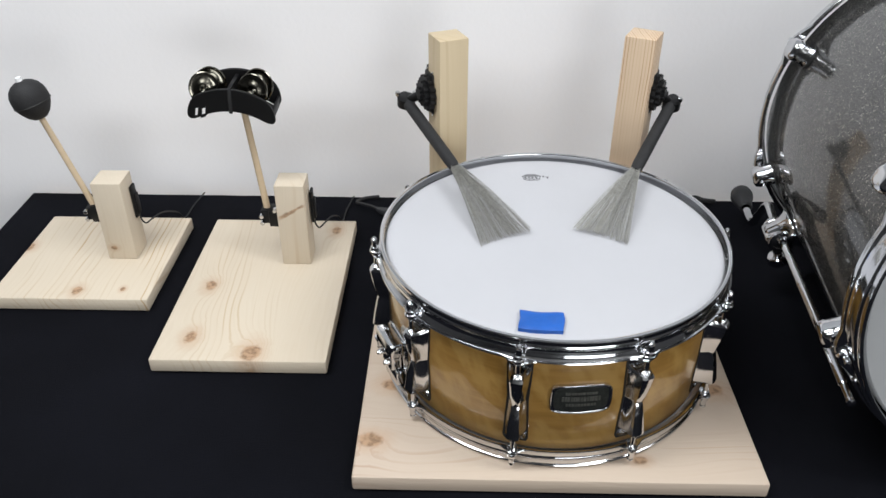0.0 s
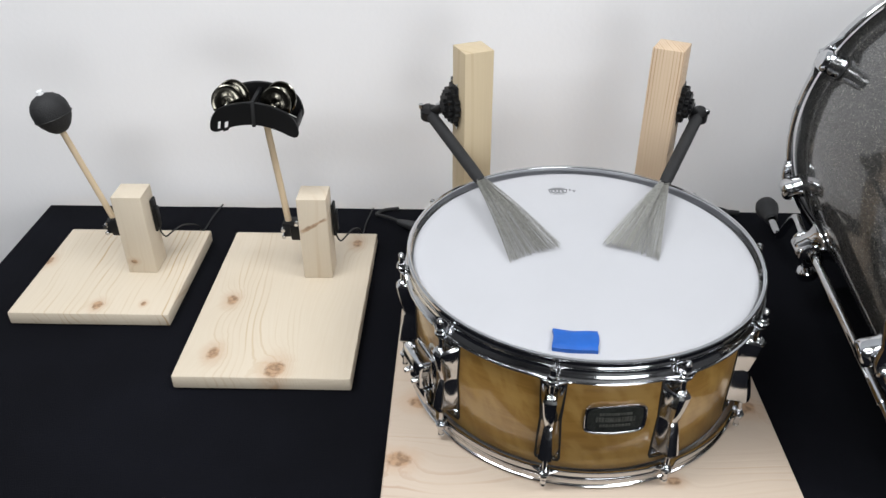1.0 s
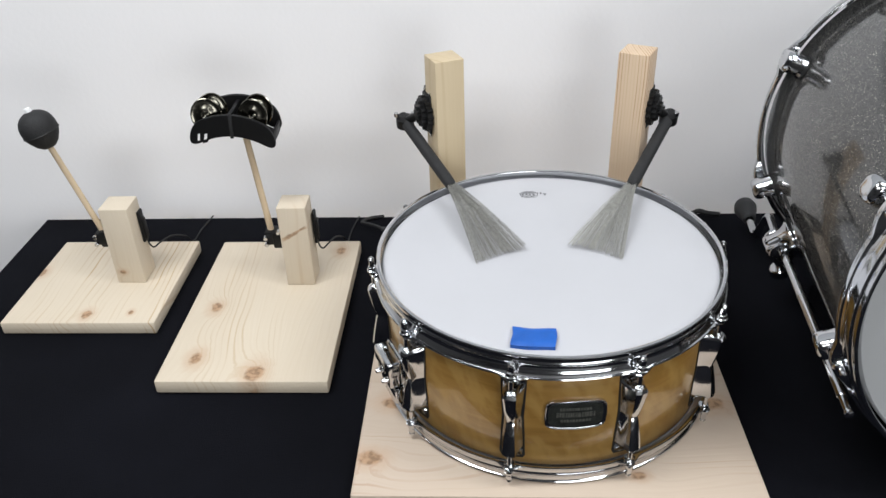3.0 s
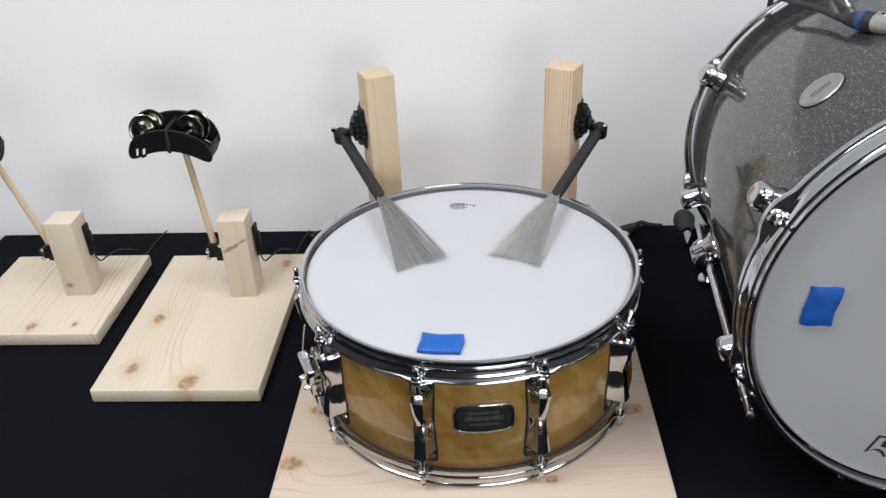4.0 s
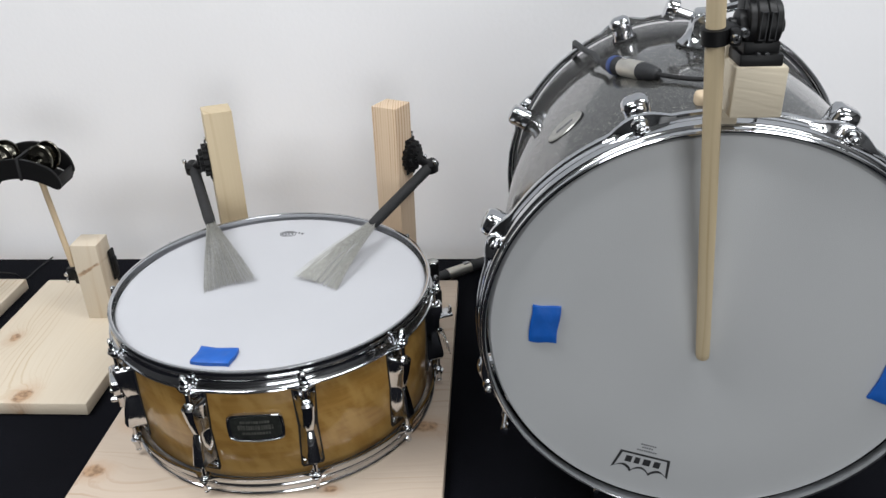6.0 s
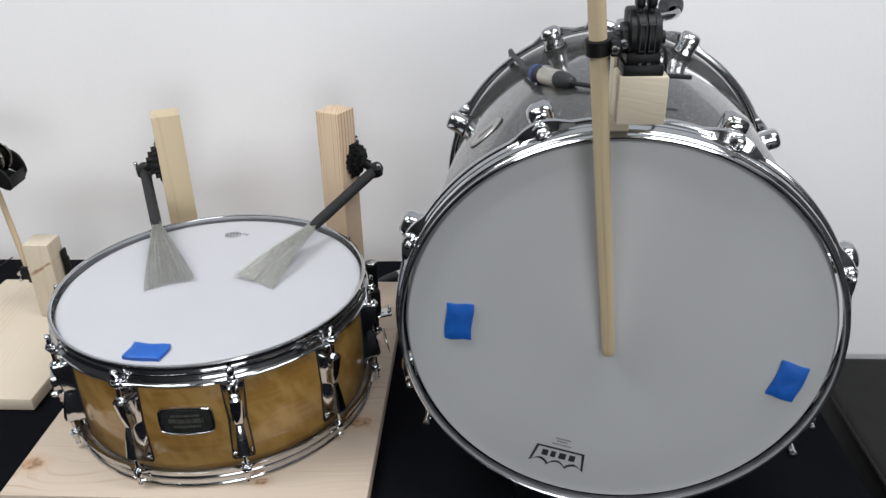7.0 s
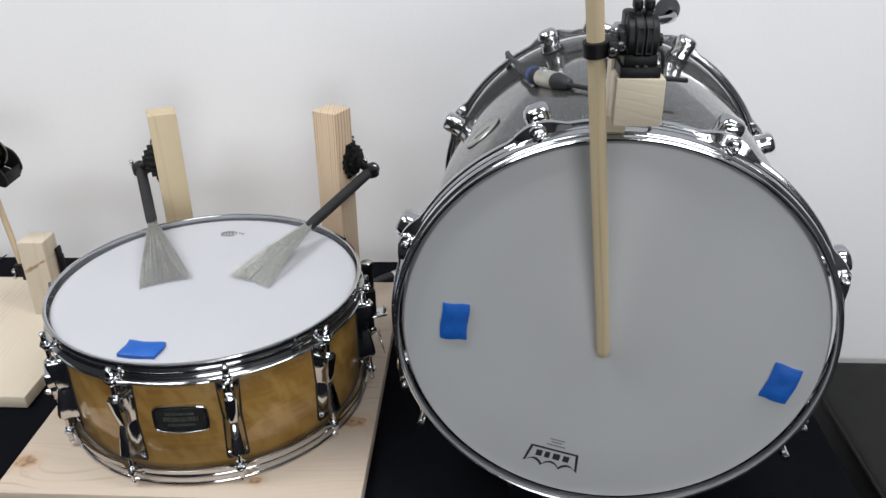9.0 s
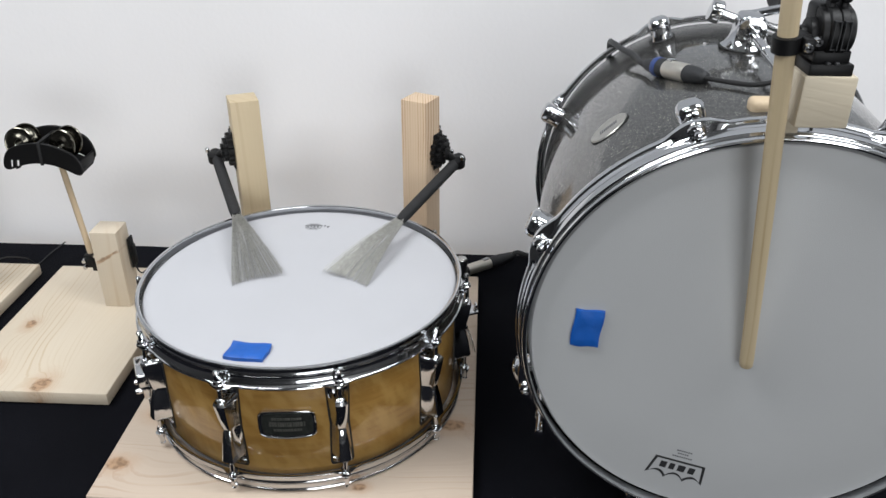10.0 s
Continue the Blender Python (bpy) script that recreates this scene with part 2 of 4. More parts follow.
def part(name, bm, material, parent, label="", m=None, smooth=35):
    me = bm if isinstance(bm, bpy.types.Mesh) else mesh_of(bm, name, material, smooth)
    ob = new(name, me)
    ob.parent = parent
    if m is not None:
        ob.matrix_basis = m
    return tagged(ob, label)


def thing(name, m, label, category, group="", kind=""):
    ob = new(name)
    ob.empty_display_size = 0.02
    ob.matrix_basis = m
    return tagged(ob, label, category, group, kind)


def single(name, bm, material, m, label, category, group="", kind="", smooth=35):
    ob = new(name, bm if isinstance(bm, bpy.types.Mesh) else mesh_of(bm, name, material, smooth))
    ob.matrix_basis = m
    return tagged(ob, label, category, group, kind)


def box(lo, hi, bevel=0.0, seg=2, bm=None, m=None):
    """A box from corner to corner, its edges rounded."""
    out = bm or bmesh.new()
    tmp = bmesh.new()
    size = [b - a for a, b in zip(lo, hi)]
    mid = [(a + b) / 2 for a, b in zip(lo, hi)]
    bmesh.ops.create_cube(tmp, size=1, matrix=Matrix.Translation(mid) @ Matrix.Diagonal((*size, 1)))
    if bevel:
        bmesh.ops.bevel(tmp, geom=list(tmp.edges), offset=bevel, segments=seg, profile=0.5, affect="EDGES")
    if m is not None:
        bmesh.ops.transform(tmp, matrix=m, verts=tmp.verts)
    return merge(out, tmp)


def merge(out, tmp):
    me = bpy.data.meshes.new("joined")
    tmp.to_mesh(me)
    tmp.free()
    out.from_mesh(me)
    bpy.data.meshes.remove(me)
    return out


def lathe(profile, n=96, closed=False, cap=False, swell=None, bm=None, m=None):
    """Turns a profile of (radius, height) round z. swell(angle, radius) moves a radius out."""
    tmp = bmesh.new()
    rows = []
    for r, z in profile:
        ring = []
        for i in range(n):
            a = TAU * i / n
            q = r + (swell(a, r) if swell else 0)
            ring.append(tmp.verts.new((q * math.cos(a), q * math.sin(a), z)))
        rows.append(ring)
    pairs = list(zip(rows, rows[1:])) + ([(rows[-1], rows[0])] if closed else [])
    for p, q in pairs:
        for i in range(n):
            j = (i + 1) % n
            tmp.faces.new((p[i], p[j], q[j], q[i]))
    if cap:
        tmp.faces.new(rows[0])
        tmp.faces.new(rows[-1])
    if m is not None:
        bmesh.ops.transform(tmp, matrix=m, verts=tmp.verts)
    return merge(bm, tmp) if bm else tmp


def between(a, b):
    """The pose whose z axis runs from a to b, at a."""
    a, b = Vector(a), Vector(b)
    return Matrix.Translation(a) @ (b - a).to_track_quat("Z", "Y").to_matrix().to_4x4()


def rod(a, b, r, r2=None, n=16, bevel=0.0, bm=None):
    """A round bar from a to b, its ends softened."""
    length = (Vector(b) - Vector(a)).length
    r2 = r if r2 is None else r2
    e = bevel or min(r, r2) * 0.2
    return lathe([(max(r - e, 1e-5), 0), (r, e), (r2, length - e), (max(r2 - e, 1e-5), length)], n, cap=True, bm=bm, m=between(a, b))


def sweep(points, r, n=10, samples=8, bm=None):
    """A tube along a smooth line through points."""
    pts = [Vector(p) for p in points]
    pts = [2 * pts[0] - pts[1]] + pts + [2 * pts[-1] - pts[-2]]
    line = []
    for i in range(1, len(pts) - 2):
        p0, p1, p2, p3 = pts[i - 1:i + 3]
        for k in range(samples):
            t = k / samples
            line.append(0.5 * (2 * p1 + (p2 - p0) * t + (2 * p0 - 5 * p1 + 4 * p2 - p3) * t * t + (3 * p1 - p0 - 3 * p2 + p3) * t ** 3))
    line.append(pts[-2])
    tmp = bmesh.new()
    rows, side = [], Vector((0.3, 0.2, 1)).normalized()
    for i, p in enumerate(line):
        d = (line[min(i + 1, len(line) - 1)] - line[max(i - 1, 0)]).normalized()
        side = (side - d * side.dot(d)).normalized()
        up = d.cross(side)
        rows.append([tmp.verts.new(p + r * (math.cos(TAU * k / n) * side + math.sin(TAU * k / n) * up)) for k in range(n)])
    for p, q in zip(rows, rows[1:]):
        for i in range(n):
            tmp.faces.new((p[i], p[(i + 1) % n], q[(i + 1) % n], q[i]))
    tmp.faces.new(rows[0])
    tmp.faces.new(rows[-1])
    return merge(bm, tmp) if bm else tmp


def loft(rows, bm=None):
    """Skins closed rows of equally many points, with end caps."""
    tmp = bmesh.new()
    rings = [[tmp.verts.new(p) for p in row] for row in rows]
    n = len(rings[0])
    for p, q in zip(rings, rings[1:]):
        for i in range(n):
            tmp.faces.new((p[i], p[(i + 1) % n], q[(i + 1) % n], q[i]))
    tmp.faces.new(rings[0])
    tmp.faces.new(rings[-1])
    return merge(bm, tmp) if bm else tmp


def plate(outlines, thick, material, name, bevel=0.0):
    """A flat plate in xy from closed outlines; inner ones are holes. Returns a mesh."""
    cu = bpy.data.curves.new("outline", "CURVE")
    cu.dimensions, cu.fill_mode, cu.extrude, cu.bevel_depth, cu.bevel_resolution = "2D", "BOTH", thick / 2, bevel, 1
    for line in outlines:
        sp = cu.splines.new("POLY")
        sp.points.add(len(line) - 1)
        sp.use_cyclic_u = True
        for p, q in zip(sp.points, line):
            p.co = (q[0], q[1], 0, 1)
    ob = new("outline", cu)
    bpy.context.view_layer.update()
    me = bpy.data.meshes.new_from_object(ob.evaluated_get(bpy.context.evaluated_depsgraph_get()))
    bpy.data.objects.remove(ob)
    bpy.data.curves.remove(cu)
    me.name = name
    me.materials.clear()
    me.materials.append(material)
    return me


def wavy_pad(w, h, t, seed, edge=0.0012):
    """A soft pad with uneven edges, lying in xy."""
    rnd = random.Random(seed)
    bm = bmesh.new()
    nx, ny = 10, 8
    phase = [rnd.uniform(0, TAU) for _ in range(4)]
    top, low = {}, {}
    for i in range(nx + 1):
        for j in range(ny + 1):
            u, v = i / nx - 0.5, j / ny - 0.5
            x = u * w + 0.0007 * math.sin(6 * v + phase[0])
            y = v * h + 0.0009 * math.sin(5 * u + phase[1])
            rim = min(0.5 - abs(u), 0.5 - abs(v))
            z = t * (0.72 + 0.28 * min(1, rim * 9)) + 0.0003 * math.sin(9 * u + phase[2]) * math.cos(8 * v + phase[3])
            top[i, j] = bm.verts.new((x, y, z))
            low[i, j] = bm.verts.new((x, y, 0))
    for i in range(nx):
        for j in range(ny):
            bm.faces.new((top[i, j], top[i + 1, j], top[i + 1, j + 1], top[i, j + 1]))
            bm.faces.new((low[i, j], low[i, j + 1], low[i + 1, j + 1], low[i + 1, j]))
    border = [(i, 0) for i in range(nx)] + [(nx, j) for j in range(ny)] + [(i, ny) for i in range(nx, 0, -1)] + [(0, j) for j in range(ny, 0, -1)]
    for a, b in zip(border, border[1:] + border[:1]):
        bm.faces.new((top[a], low[a], low[b], top[b]))
    return bm


# ---------------------------------------------------------------- room
X0, X1, Y0 = -3.0, 3.4, -3.6
WHITE_Z = 0.455
single("wall_north", box((X0 - 0.1, WALL_Y, FLOOR_Z), (X1 + 0.1, WALL_Y + 0.1, WHITE_Z)), PAINT, pose(0, 0, 0), "off-white painted lower wall behind the table", "wall", kind="structure")
single("wall_north_upper", box((X0 - 0.1, WALL_Y + 0.004, WHITE_Z), (X1 + 0.1, WALL_Y + 0.1, CEIL_Z)), MID_WALL, pose(0, 0, 0), "mid grey painted upper wall behind the table", "wall", kind="structure")
south = bmesh.new()
for lo, hi in (((X0 - 0.1, Y0 - 0.1, FLOOR_Z), (WX - WW / 2, Y0, CEIL_Z)), ((WX + WW / 2, Y0 - 0.1, FLOOR_Z), (X1 + 0.1, Y0, CEIL_Z)), ((WX - WW / 2, Y0 - 0.1, FLOOR_Z), (WX + WW / 2, Y0, WZ - WH / 2)), ((WX - WW / 2, Y0 - 0.1, WZ + WH / 2), (WX + WW / 2, Y0, CEIL_Z))):
    box(lo, hi, bm=south)
single("wall_south", south, DARK_WALL, pose(0, 0, 0), "dark grey painted wall with a window opening", "wall", kind="structure")
win = thing("window_1", pose(WX, Y0 - 0.05, WZ), "white framed window in the dark wall", "window", kind="structure")
sash = bmesh.new()
for lo, hi in (((-WW / 2, -0.02, -WH / 2), (-WW / 2 + 0.05, 0.02, WH / 2)), ((WW / 2 - 0.05, -0.02, -WH / 2), (WW / 2, 0.02, WH / 2)), ((-WW / 2 + 0.05, -0.02, -WH / 2), (WW / 2 - 0.05, 0.02, -WH / 2 + 0.05)), ((-WW / 2 + 0.05, -0.02, WH / 2 - 0.05), (WW / 2 - 0.05, 0.02, WH / 2))):
    box(lo, hi, 0.003, 1, sash)
part("window_frame", sash, FRAME_WHITE, win)
single("wall_west", box((X0 - 0.1, Y0, FLOOR_Z), (X0, WALL_Y, CEIL_Z)), DARK_WALL, pose(0, 0, 0), "dark grey painted wall of the room", "wall", kind="structure")
single("wall_east", box((X1, Y0, FLOOR_Z), (X1 + 0.1, WALL_Y, CEIL_Z)), DARK_WALL, pose(0, 0, 0), "dark grey painted wall of the room", "wall", kind="structure")
single("floor", box((X0 - 0.1, Y0 - 0.1, FLOOR_Z - 0.1), (X1 + 0.1, WALL_Y + 0.1, FLOOR_Z)), FLOORING, pose(0, 0, 0), "dark carpet floor of the room", "floor", kind="structure")
single("ceiling", box((X0 - 0.1, Y0 - 0.1, CEIL_Z), (X1 + 0.1, WALL_Y + 0.1, CEIL_Z + 0.1)), CEILING, pose(0, 0, 0), "white painted ceiling of the room", "ceiling", kind="structure")
for px, py, watts in PANELS:
    fixture = thing("ceiling_light", pose(px, py, CEIL_Z), "white flat panel light on the ceiling", "ceiling light", "ceiling lights")
    rim = bmesh.new()
    for lo, hi in (((-0.62, -0.32, -0.025), (-0.58, 0.32, 0)), ((0.58, -0.32, -0.025), (0.62, 0.32, 0)), ((-0.58, -0.32, -0.025), (0.58, -0.28, 0)), ((-0.58, 0.28, -0.025), (0.58, 0.32, 0))):
        box(lo, hi, 0.002, 1, rim)
    part("frame", rim, FRAME_WHITE, fixture)
    part("backing", box((-0.58, -0.28, -0.012), (0.58, 0.28, -0.002)), FRAME_WHITE, fixture)

# ---------------------------------------------------------------- table, cloth, bench
TX0, TX1, TY0, TY1 = -0.640, 0.872, 0.28, 1.146
table = thing("table", pose(0, 0, FLOOR_Z), "plain table hidden under a black cloth", "table")
part("tabletop", box((TX0 + 0.006, TY0 + 0.006, 0.715), (TX1 - 0.006, TY1 - 0.004, 0.746), 0.003), DOWEL, table)
for lx in (TX0 + 0.06, TX1 - 0.06):
    for ly in (TY0 + 0.06, TY1 - 0.06):
        part("leg", rod((lx, ly, 0), (lx, ly, 0.715), 0.02), STEEL, table)


def cloth_mesh():
    """A cloth over the table: flat top, rounded edge and hanging folds on three sides."""
    bm = bmesh.new()
    drop, depth = 0.52, 9
    nx, ny = 120, 68
    grid = {}
    for i in range(nx + 1):
        for j in range(ny + 1):
            x = TX0 + (TX1 - TX0) * i / nx
            y = TY0 + (TY1 - TY0) * j / ny
            inner = min(1, 8 * min(i / nx, 1 - i / nx, j / ny))
            z = inner * (0.0010 * noise.noise((x * 6, y * 5, 2)) + 0.0005 * noise.noise((x * 26 + 3 * y, y * 9, 5))) - 0.0019
            grid[i, j] = bm.verts.new((x, y, z))
    for i in range(nx):
        for j in range(ny):
            bm.faces.new((grid[i, j], grid[i + 1, j], grid[i + 1, j + 1], grid[i, j + 1]))
    rim = [(0, j) for j in range(ny, 0, -1)] + [(i, 0) for i in range(nx)] + [(nx, j) for j in range(ny + 1)]
    prev = [grid[k] for k in rim]
    for d in range(1, depth + 1):
        row = []
        for n, (i, j) in enumerate(rim):
            base = grid[i, j].co
            out = Vector((-1 if i == 0 else 1 if i == nx else 0, -1 if j == 0 else 0, 0))
            f = d / depth
            fold = 0.003 + 0.028 * f * (0.5 + 0.5 * math.sin(n * 0.36 + 1.5 * math.sin(n * 0.105)))
            row.append(bm.verts.new(base + out * fold + Vector((0, 0, -drop * f ** 1.15))))
        for n in range(len(rim) - 1):
            bm.faces.new((prev[n], row[n], row[n + 1], prev[n + 1]))
        prev = row
    return bm


cloth = single("tablecloth", cloth_mesh(), CLOTH, pose(0, 0, 0), "plain black cloth draped over the table", "tablecloth", smooth=60)

BENCH = pose(1.022, 0.0, FLOOR_Z)
bench = thing("bench", BENCH, "black leatherette bench beside the table", "bench")
part("cushion", box((0, -0.15, 0.44), (0.55, 1.15, 0.564), 0.018, 4), LEATHER, bench)
part("piping", rod((0.004, -0.14, 0.560), (0.004, 1.14, 0.560), 0.0035, n=10), LEATHER, bench)
part("base", box((0.02, -0.13, 0.05), (0.53, 1.13, 0.44), 0.004), BLACK_PLASTIC, bench)
for lx in (0.06, 0.49):
    for ly in (-0.09, 1.09):
        part("foot", rod((lx, ly, 0), (lx, ly, 0.05), 0.025), BLACK_RUBBER, bench)


# ---------------------------------------------------------------- wooden stands
def board_part(w, d, t, material, parent, name="base_board"):
    return part(name, box((0, 0, 0), (w, d, t), 0.0022, 2), material, parent)


def servo_bits(parent, m):
    """A small black servo with a plate, a stepped gear face and screws, facing x in its own pose."""
    body = part("servo", box((0, -0.011, -0.022), (0.008, 0.011, 0.022), 0.0015), BLACK_PLASTIC, parent, "black plastic servo", m)
    part("flange", box((0.002, -0.0125, -0.0265), (0.005, 0.0125, 0.0265), 0.0008), BLACK_PLASTIC, body)
    step = bmesh.new()
    for r, lo, hi, n in ((0.0195, 0.0065, 0.0125, 15), (0.0140, 0.0122, 0.0170, 12), (0.0075, 0.0168, 0.0200, 9)):
        pts = [((r + (0.0 if i % 4 < 2 else -0.0022)) * math.cos(TAU * i / (4 * n)), (r + (0.0 if i % 4 < 2 else -0.0022)) * math.sin(TAU * i / (4 * n))) for i in range(4 * n)]
        loft([[(lo, p, q) for p, q in pts], [(hi, p, q) for p, q in pts]], step)
    part("gear", step, BLACK_PLASTIC, body, smooth=20)
    for sy, sz in ((-0.008, -0.0235), (0.008, -0.0235), (-0.008, 0.0235), (0.008, 0.0235)):
        part("screw", rod((0.0045, sy, sz), (0.0070, sy, sz), 0.0018, n=8), STEEL, body)
    return body


def cable(name, pts, r, parent, label=""):
    return part(name, sweep(pts, r), BLACK_RUBBER, parent, label)


def small_servo(parent, x0, x1, y):
    """A servo through a short post: rounded cap on one side, arm block on the other."""
    cap = part("servo", box((x1, y - 0.004, 0.069), (x1 + 0.0036, y + 0.010, 0.116), 0.0017, 3), BLACK_PLASTIC, parent, "black plastic servo")
    part("step", box((x1 + 0.003, y - 0.002, 0.074), (x1 + 0.0062, y + 0.008, 0.104), 0.0014), BLACK_PLASTIC, cap)
    part("arm_block", box((x0 - 0.017, y - 0.011, 0.066), (x0, y + 0.011, 0.090), 0.002), BLACK_PLASTIC, cap)


def stand_cable(parent, x, y):
    cable("cable", [(x + 0.002, y + 0.006, 0.073), (x + 0.003, y + 0.006, 0.062), (x + 0.007, y + 0.009, 0.054), (x + 0.013, y + 0.018, 0.056), (x + 0.018, y + 0.045, 0.050), (x + 0.020, y + 0.088, 0.024), (x + 0.022, y + 0.108, 0.0030), (x + 0.024, y + 0.145, 0.0020), (x + 0.030, y + 0.185, 0.0020)], 0.0011, parent)


ZT = 0.018
# small board with the ball beater
b1 = thing("beater_stand", pose(-0.5575, 0.846, 0), "pine board stand with a swinging black ball beater", "percussion stand", "small robot stands")
board_part(0.203, 0.199, ZT, pine("pine_board_a", "Y", ((0.108, 0.018, 0.007), (0.002, 0.115, 0.008), (0.165, 0.022, 0.004)), 1.1, 1.3, 120, None, 0.055), b1)
part("post", box((0.1225, 0.090, ZT), (0.1610, 0.1285, 0.1325), 0.0012), pine("pine_post_a", "Z", ((0.133, 0.036, 0.0038),), 0.3, 2.1, 60, None, 0.02), b1)
small_servo(b1, 0.1225, 0.161, 0.116)
arm_lo, ball_c = Vector((0.110, 0.114, 0.082)), Vector((0.066, 0.114, 0.238))
arm_d = (ball_c - arm_lo).normalized()
beater = part("arm", rod((0, 0, 0), (0, 0, (ball_c - arm_lo).length + 0.022), 0.0040, 0.0038), DOWEL, b1, "thin wooden dowel", between(arm_lo, ball_c))
ballz = (ball_c - arm_lo).length
prof = [(0.0040, -0.0270), (0.0085, -0.0262), (0.0140, -0.0215), (0.0195, -0.0130), (0.0222, -0.0070), (0.0226, -0.0030), (0.0226, 0.0030), (0.0216, 0.0085), (0.0190, 0.0140), (0.0140, 0.0190), (0.0080, 0.0218), (0.0040, 0.0226)]
part("ball", lathe([(r, z + ballz) for r, z in prof], 32), BLACK_RUBBER, beater, "black rubber ball")
part("seam", lathe([(0.0227 + 0.0006 * math.cos(a), ballz - 0.006 + 0.0009 * math.sin(a)) for a in (0, 1.57, 3.14, 4.71)], 32, closed=True), GASKET, beater)
part("tip", rod((0, 0, ballz + 0.0215), (0, 0, ballz + 0.0278), 0.0042, 0.0038), FRAME_WHITE, beater, "white painted tip")
part("clamp", box((0.100, 0.104, 0.070), (0.116, 0.124, 0.088), 0.002), BLACK_PLASTIC, b1)
for dz in (0.073, 0.084):
    part("screw", rod((0.102, 0.099, dz), (0.102, 0.105, dz), 0.003, n=8), CHROME, b1)
stand_cable(b1, 0.161, 0.116)

# longer board with the jingle shaker
b2 = thing("shaker_stand", pose(-0.3165, 0.735, 0), "knotty pine board stand with a jingle shaker on a dowel", "percussion stand", "small robot stands")
board_part(0.203, 0.307, ZT, pine("pine_board_b", "Y", ((0.034, 0.143, 0.0085), (0.115, 0.015, 0.0125), (0.038, 0.041, 0.0095), (0.178, 0.279, 0.008), (0.112, 0.296, 0.006)), 0.50, 4.4, 120, None, 0.06), b2)
part("post", box((0.1180, 0.194, ZT), (0.1555, 0.231, 0.1365), 0.0012), pine("pine_post_b", "Z", (), 0.25, 6.1, 60, (0.137, 0.0985, 0.866, 0.5, 0.024, 0.0032)), b2)
small_servo(b2, 0.1195, 0.157, 0.221)
s_lo, s_hi = Vector((0.1000, 0.222, 0.078)), Vector((0.0850, 0.222, 0.250))
shaft = part("arm", rod((0, 0, 0), (0, 0, (s_hi - s_lo).length), 0.0043, 0.0040), DOWEL, b2, "thin wooden dowel", between(s_lo, s_hi))
part("clamp", box((0.092, 0.212, 0.070), (0.108, 0.232, 0.090), 0.002), BLACK_PLASTIC, b2)
for sx, dz in ((0.094, 0.073), (0.094, 0.083), (0.112, 0.092)):
    part("screw", rod((sx, 0.206, dz), (sx, 0.213, dz), 0.003, n=8), CHROME, b2)
stand_cable(b2, 0.157, 0.221)


def crescent(w, rise, tall, n=28, slots=True):
    """An arched plate outline with rounded ends and slots in one foot."""
    top, low = [], []
    for i in range(n + 1):
        u = math.sin(math.pi / 2 * (2 * i / n - 1))
        bow = rise * (1 - u * u)
        end = math.sqrt(max(0.0, 1 - max(0, (abs(u) - 0.76) / 0.24) ** 2))
        top.append((u * w / 2, bow + tall / 2 * end - (1 - end) * tall * 0.12))
        low.append((u * w / 2, bow - tall / 2 * end - (1 - end) * tall * 0.12))
    loop = [top + low[::-1][1:-1]]
    if slots:
        for hx in (-0.0430, -0.0345):
            loop.append([(hx - 0.0028, -0.0062), (hx + 0.0022, -0.0045), (hx + 0.0040, 0.0062), (hx - 0.0010, 0.0045)])
    return loop


shaker = part("shaker", plate(crescent(0.106, 0.0165, 0.0250), 0.0032, BLACK_PLASTIC, "shaker", 0.0006), BLACK_PLASTIC, b2, "black plastic arched jingle shaker", pose(0.0805, 0.192, 0.2345, 92, 4, 0) @ Matrix.Diagonal((0.97, 1.08, 0.88, 1)))
part("back_plate", plate(crescent(0.100, 0.0165, 0.0275, slots=False), 0.0032, BLACK_PLASTIC, "back_plate", 0.0006), BLACK_PLASTIC, shaker, m=pose(0.002, 0.006, -0.048))
for ex, tw in ((0.0490, -6),):
    part("end_wall", box((-0.0018, -0.0060, -0.049), (0.0018, 0.0085, -0.001), 0.0017, 3), BLACK_PLASTIC, shaker, m=pose(ex, 0.0, 0, 0, 0, tw))
for jx, jy, tilt in ((-0.033, 0.0225, 10), (0.025, 0.0245, -9)):
    for k, jz in enumerate((-0.012, -0.026)):
        disc = lathe([(0.002, 0.0012), (0.005, 0.0030), (0.0072, 0.0028), (0.0095, 0.0012), (0.0140, 0.0008), (0.0158, 0.0014), (0.0168, 0.0004), (0.0168, -0.0008), (0.0140, -0.0002), (0.0095, 0.0002), (0.002, 0.0002)], 36, closed=True)
        part("jingle", disc, JINGLE, shaker, "dark brass jingle disc", pose(jx + 0.004 * k, jy + 0.0005 + 0.0015 * k, jz, -14 - 4 * k, tilt + 4 * k, 0) @ Matrix.Scale(1.14, 4))
    part("pin", rod((jx, jy, 0.0), (jx + 0.005, jy + 0.004, -0.048), 0.0016, n=8), STEEL, shaker)
part("strap", box((-0.0022, 0.0015, 0.0005), (0.0022, 0.0315, 0.0034), 0.0008), BLACK_RUBBER, shaker, "black rubber strap")
part("floor_strip", loft([[(u * 0.030 + 0.018, 0.0165 * (1 - (u * 0.57 + 0.34) ** 2) - 0.0125, q) for q in (-0.001, -0.048)] + [(u * 0.030 + 0.018, 0.0165 * (1 - (u * 0.57 + 0.34) ** 2) - 0.0100, q) for q in (-0.048, -0.001)] for u in [k / 6 - 1 for k in range(13)]]), BLACK_PLASTIC, shaker)
part("bridge", box((-0.0024, 0.027, -0.049), (0.0024, 0.0312, 0.0030), 0.0010), BLACK_PLASTIC, shaker)


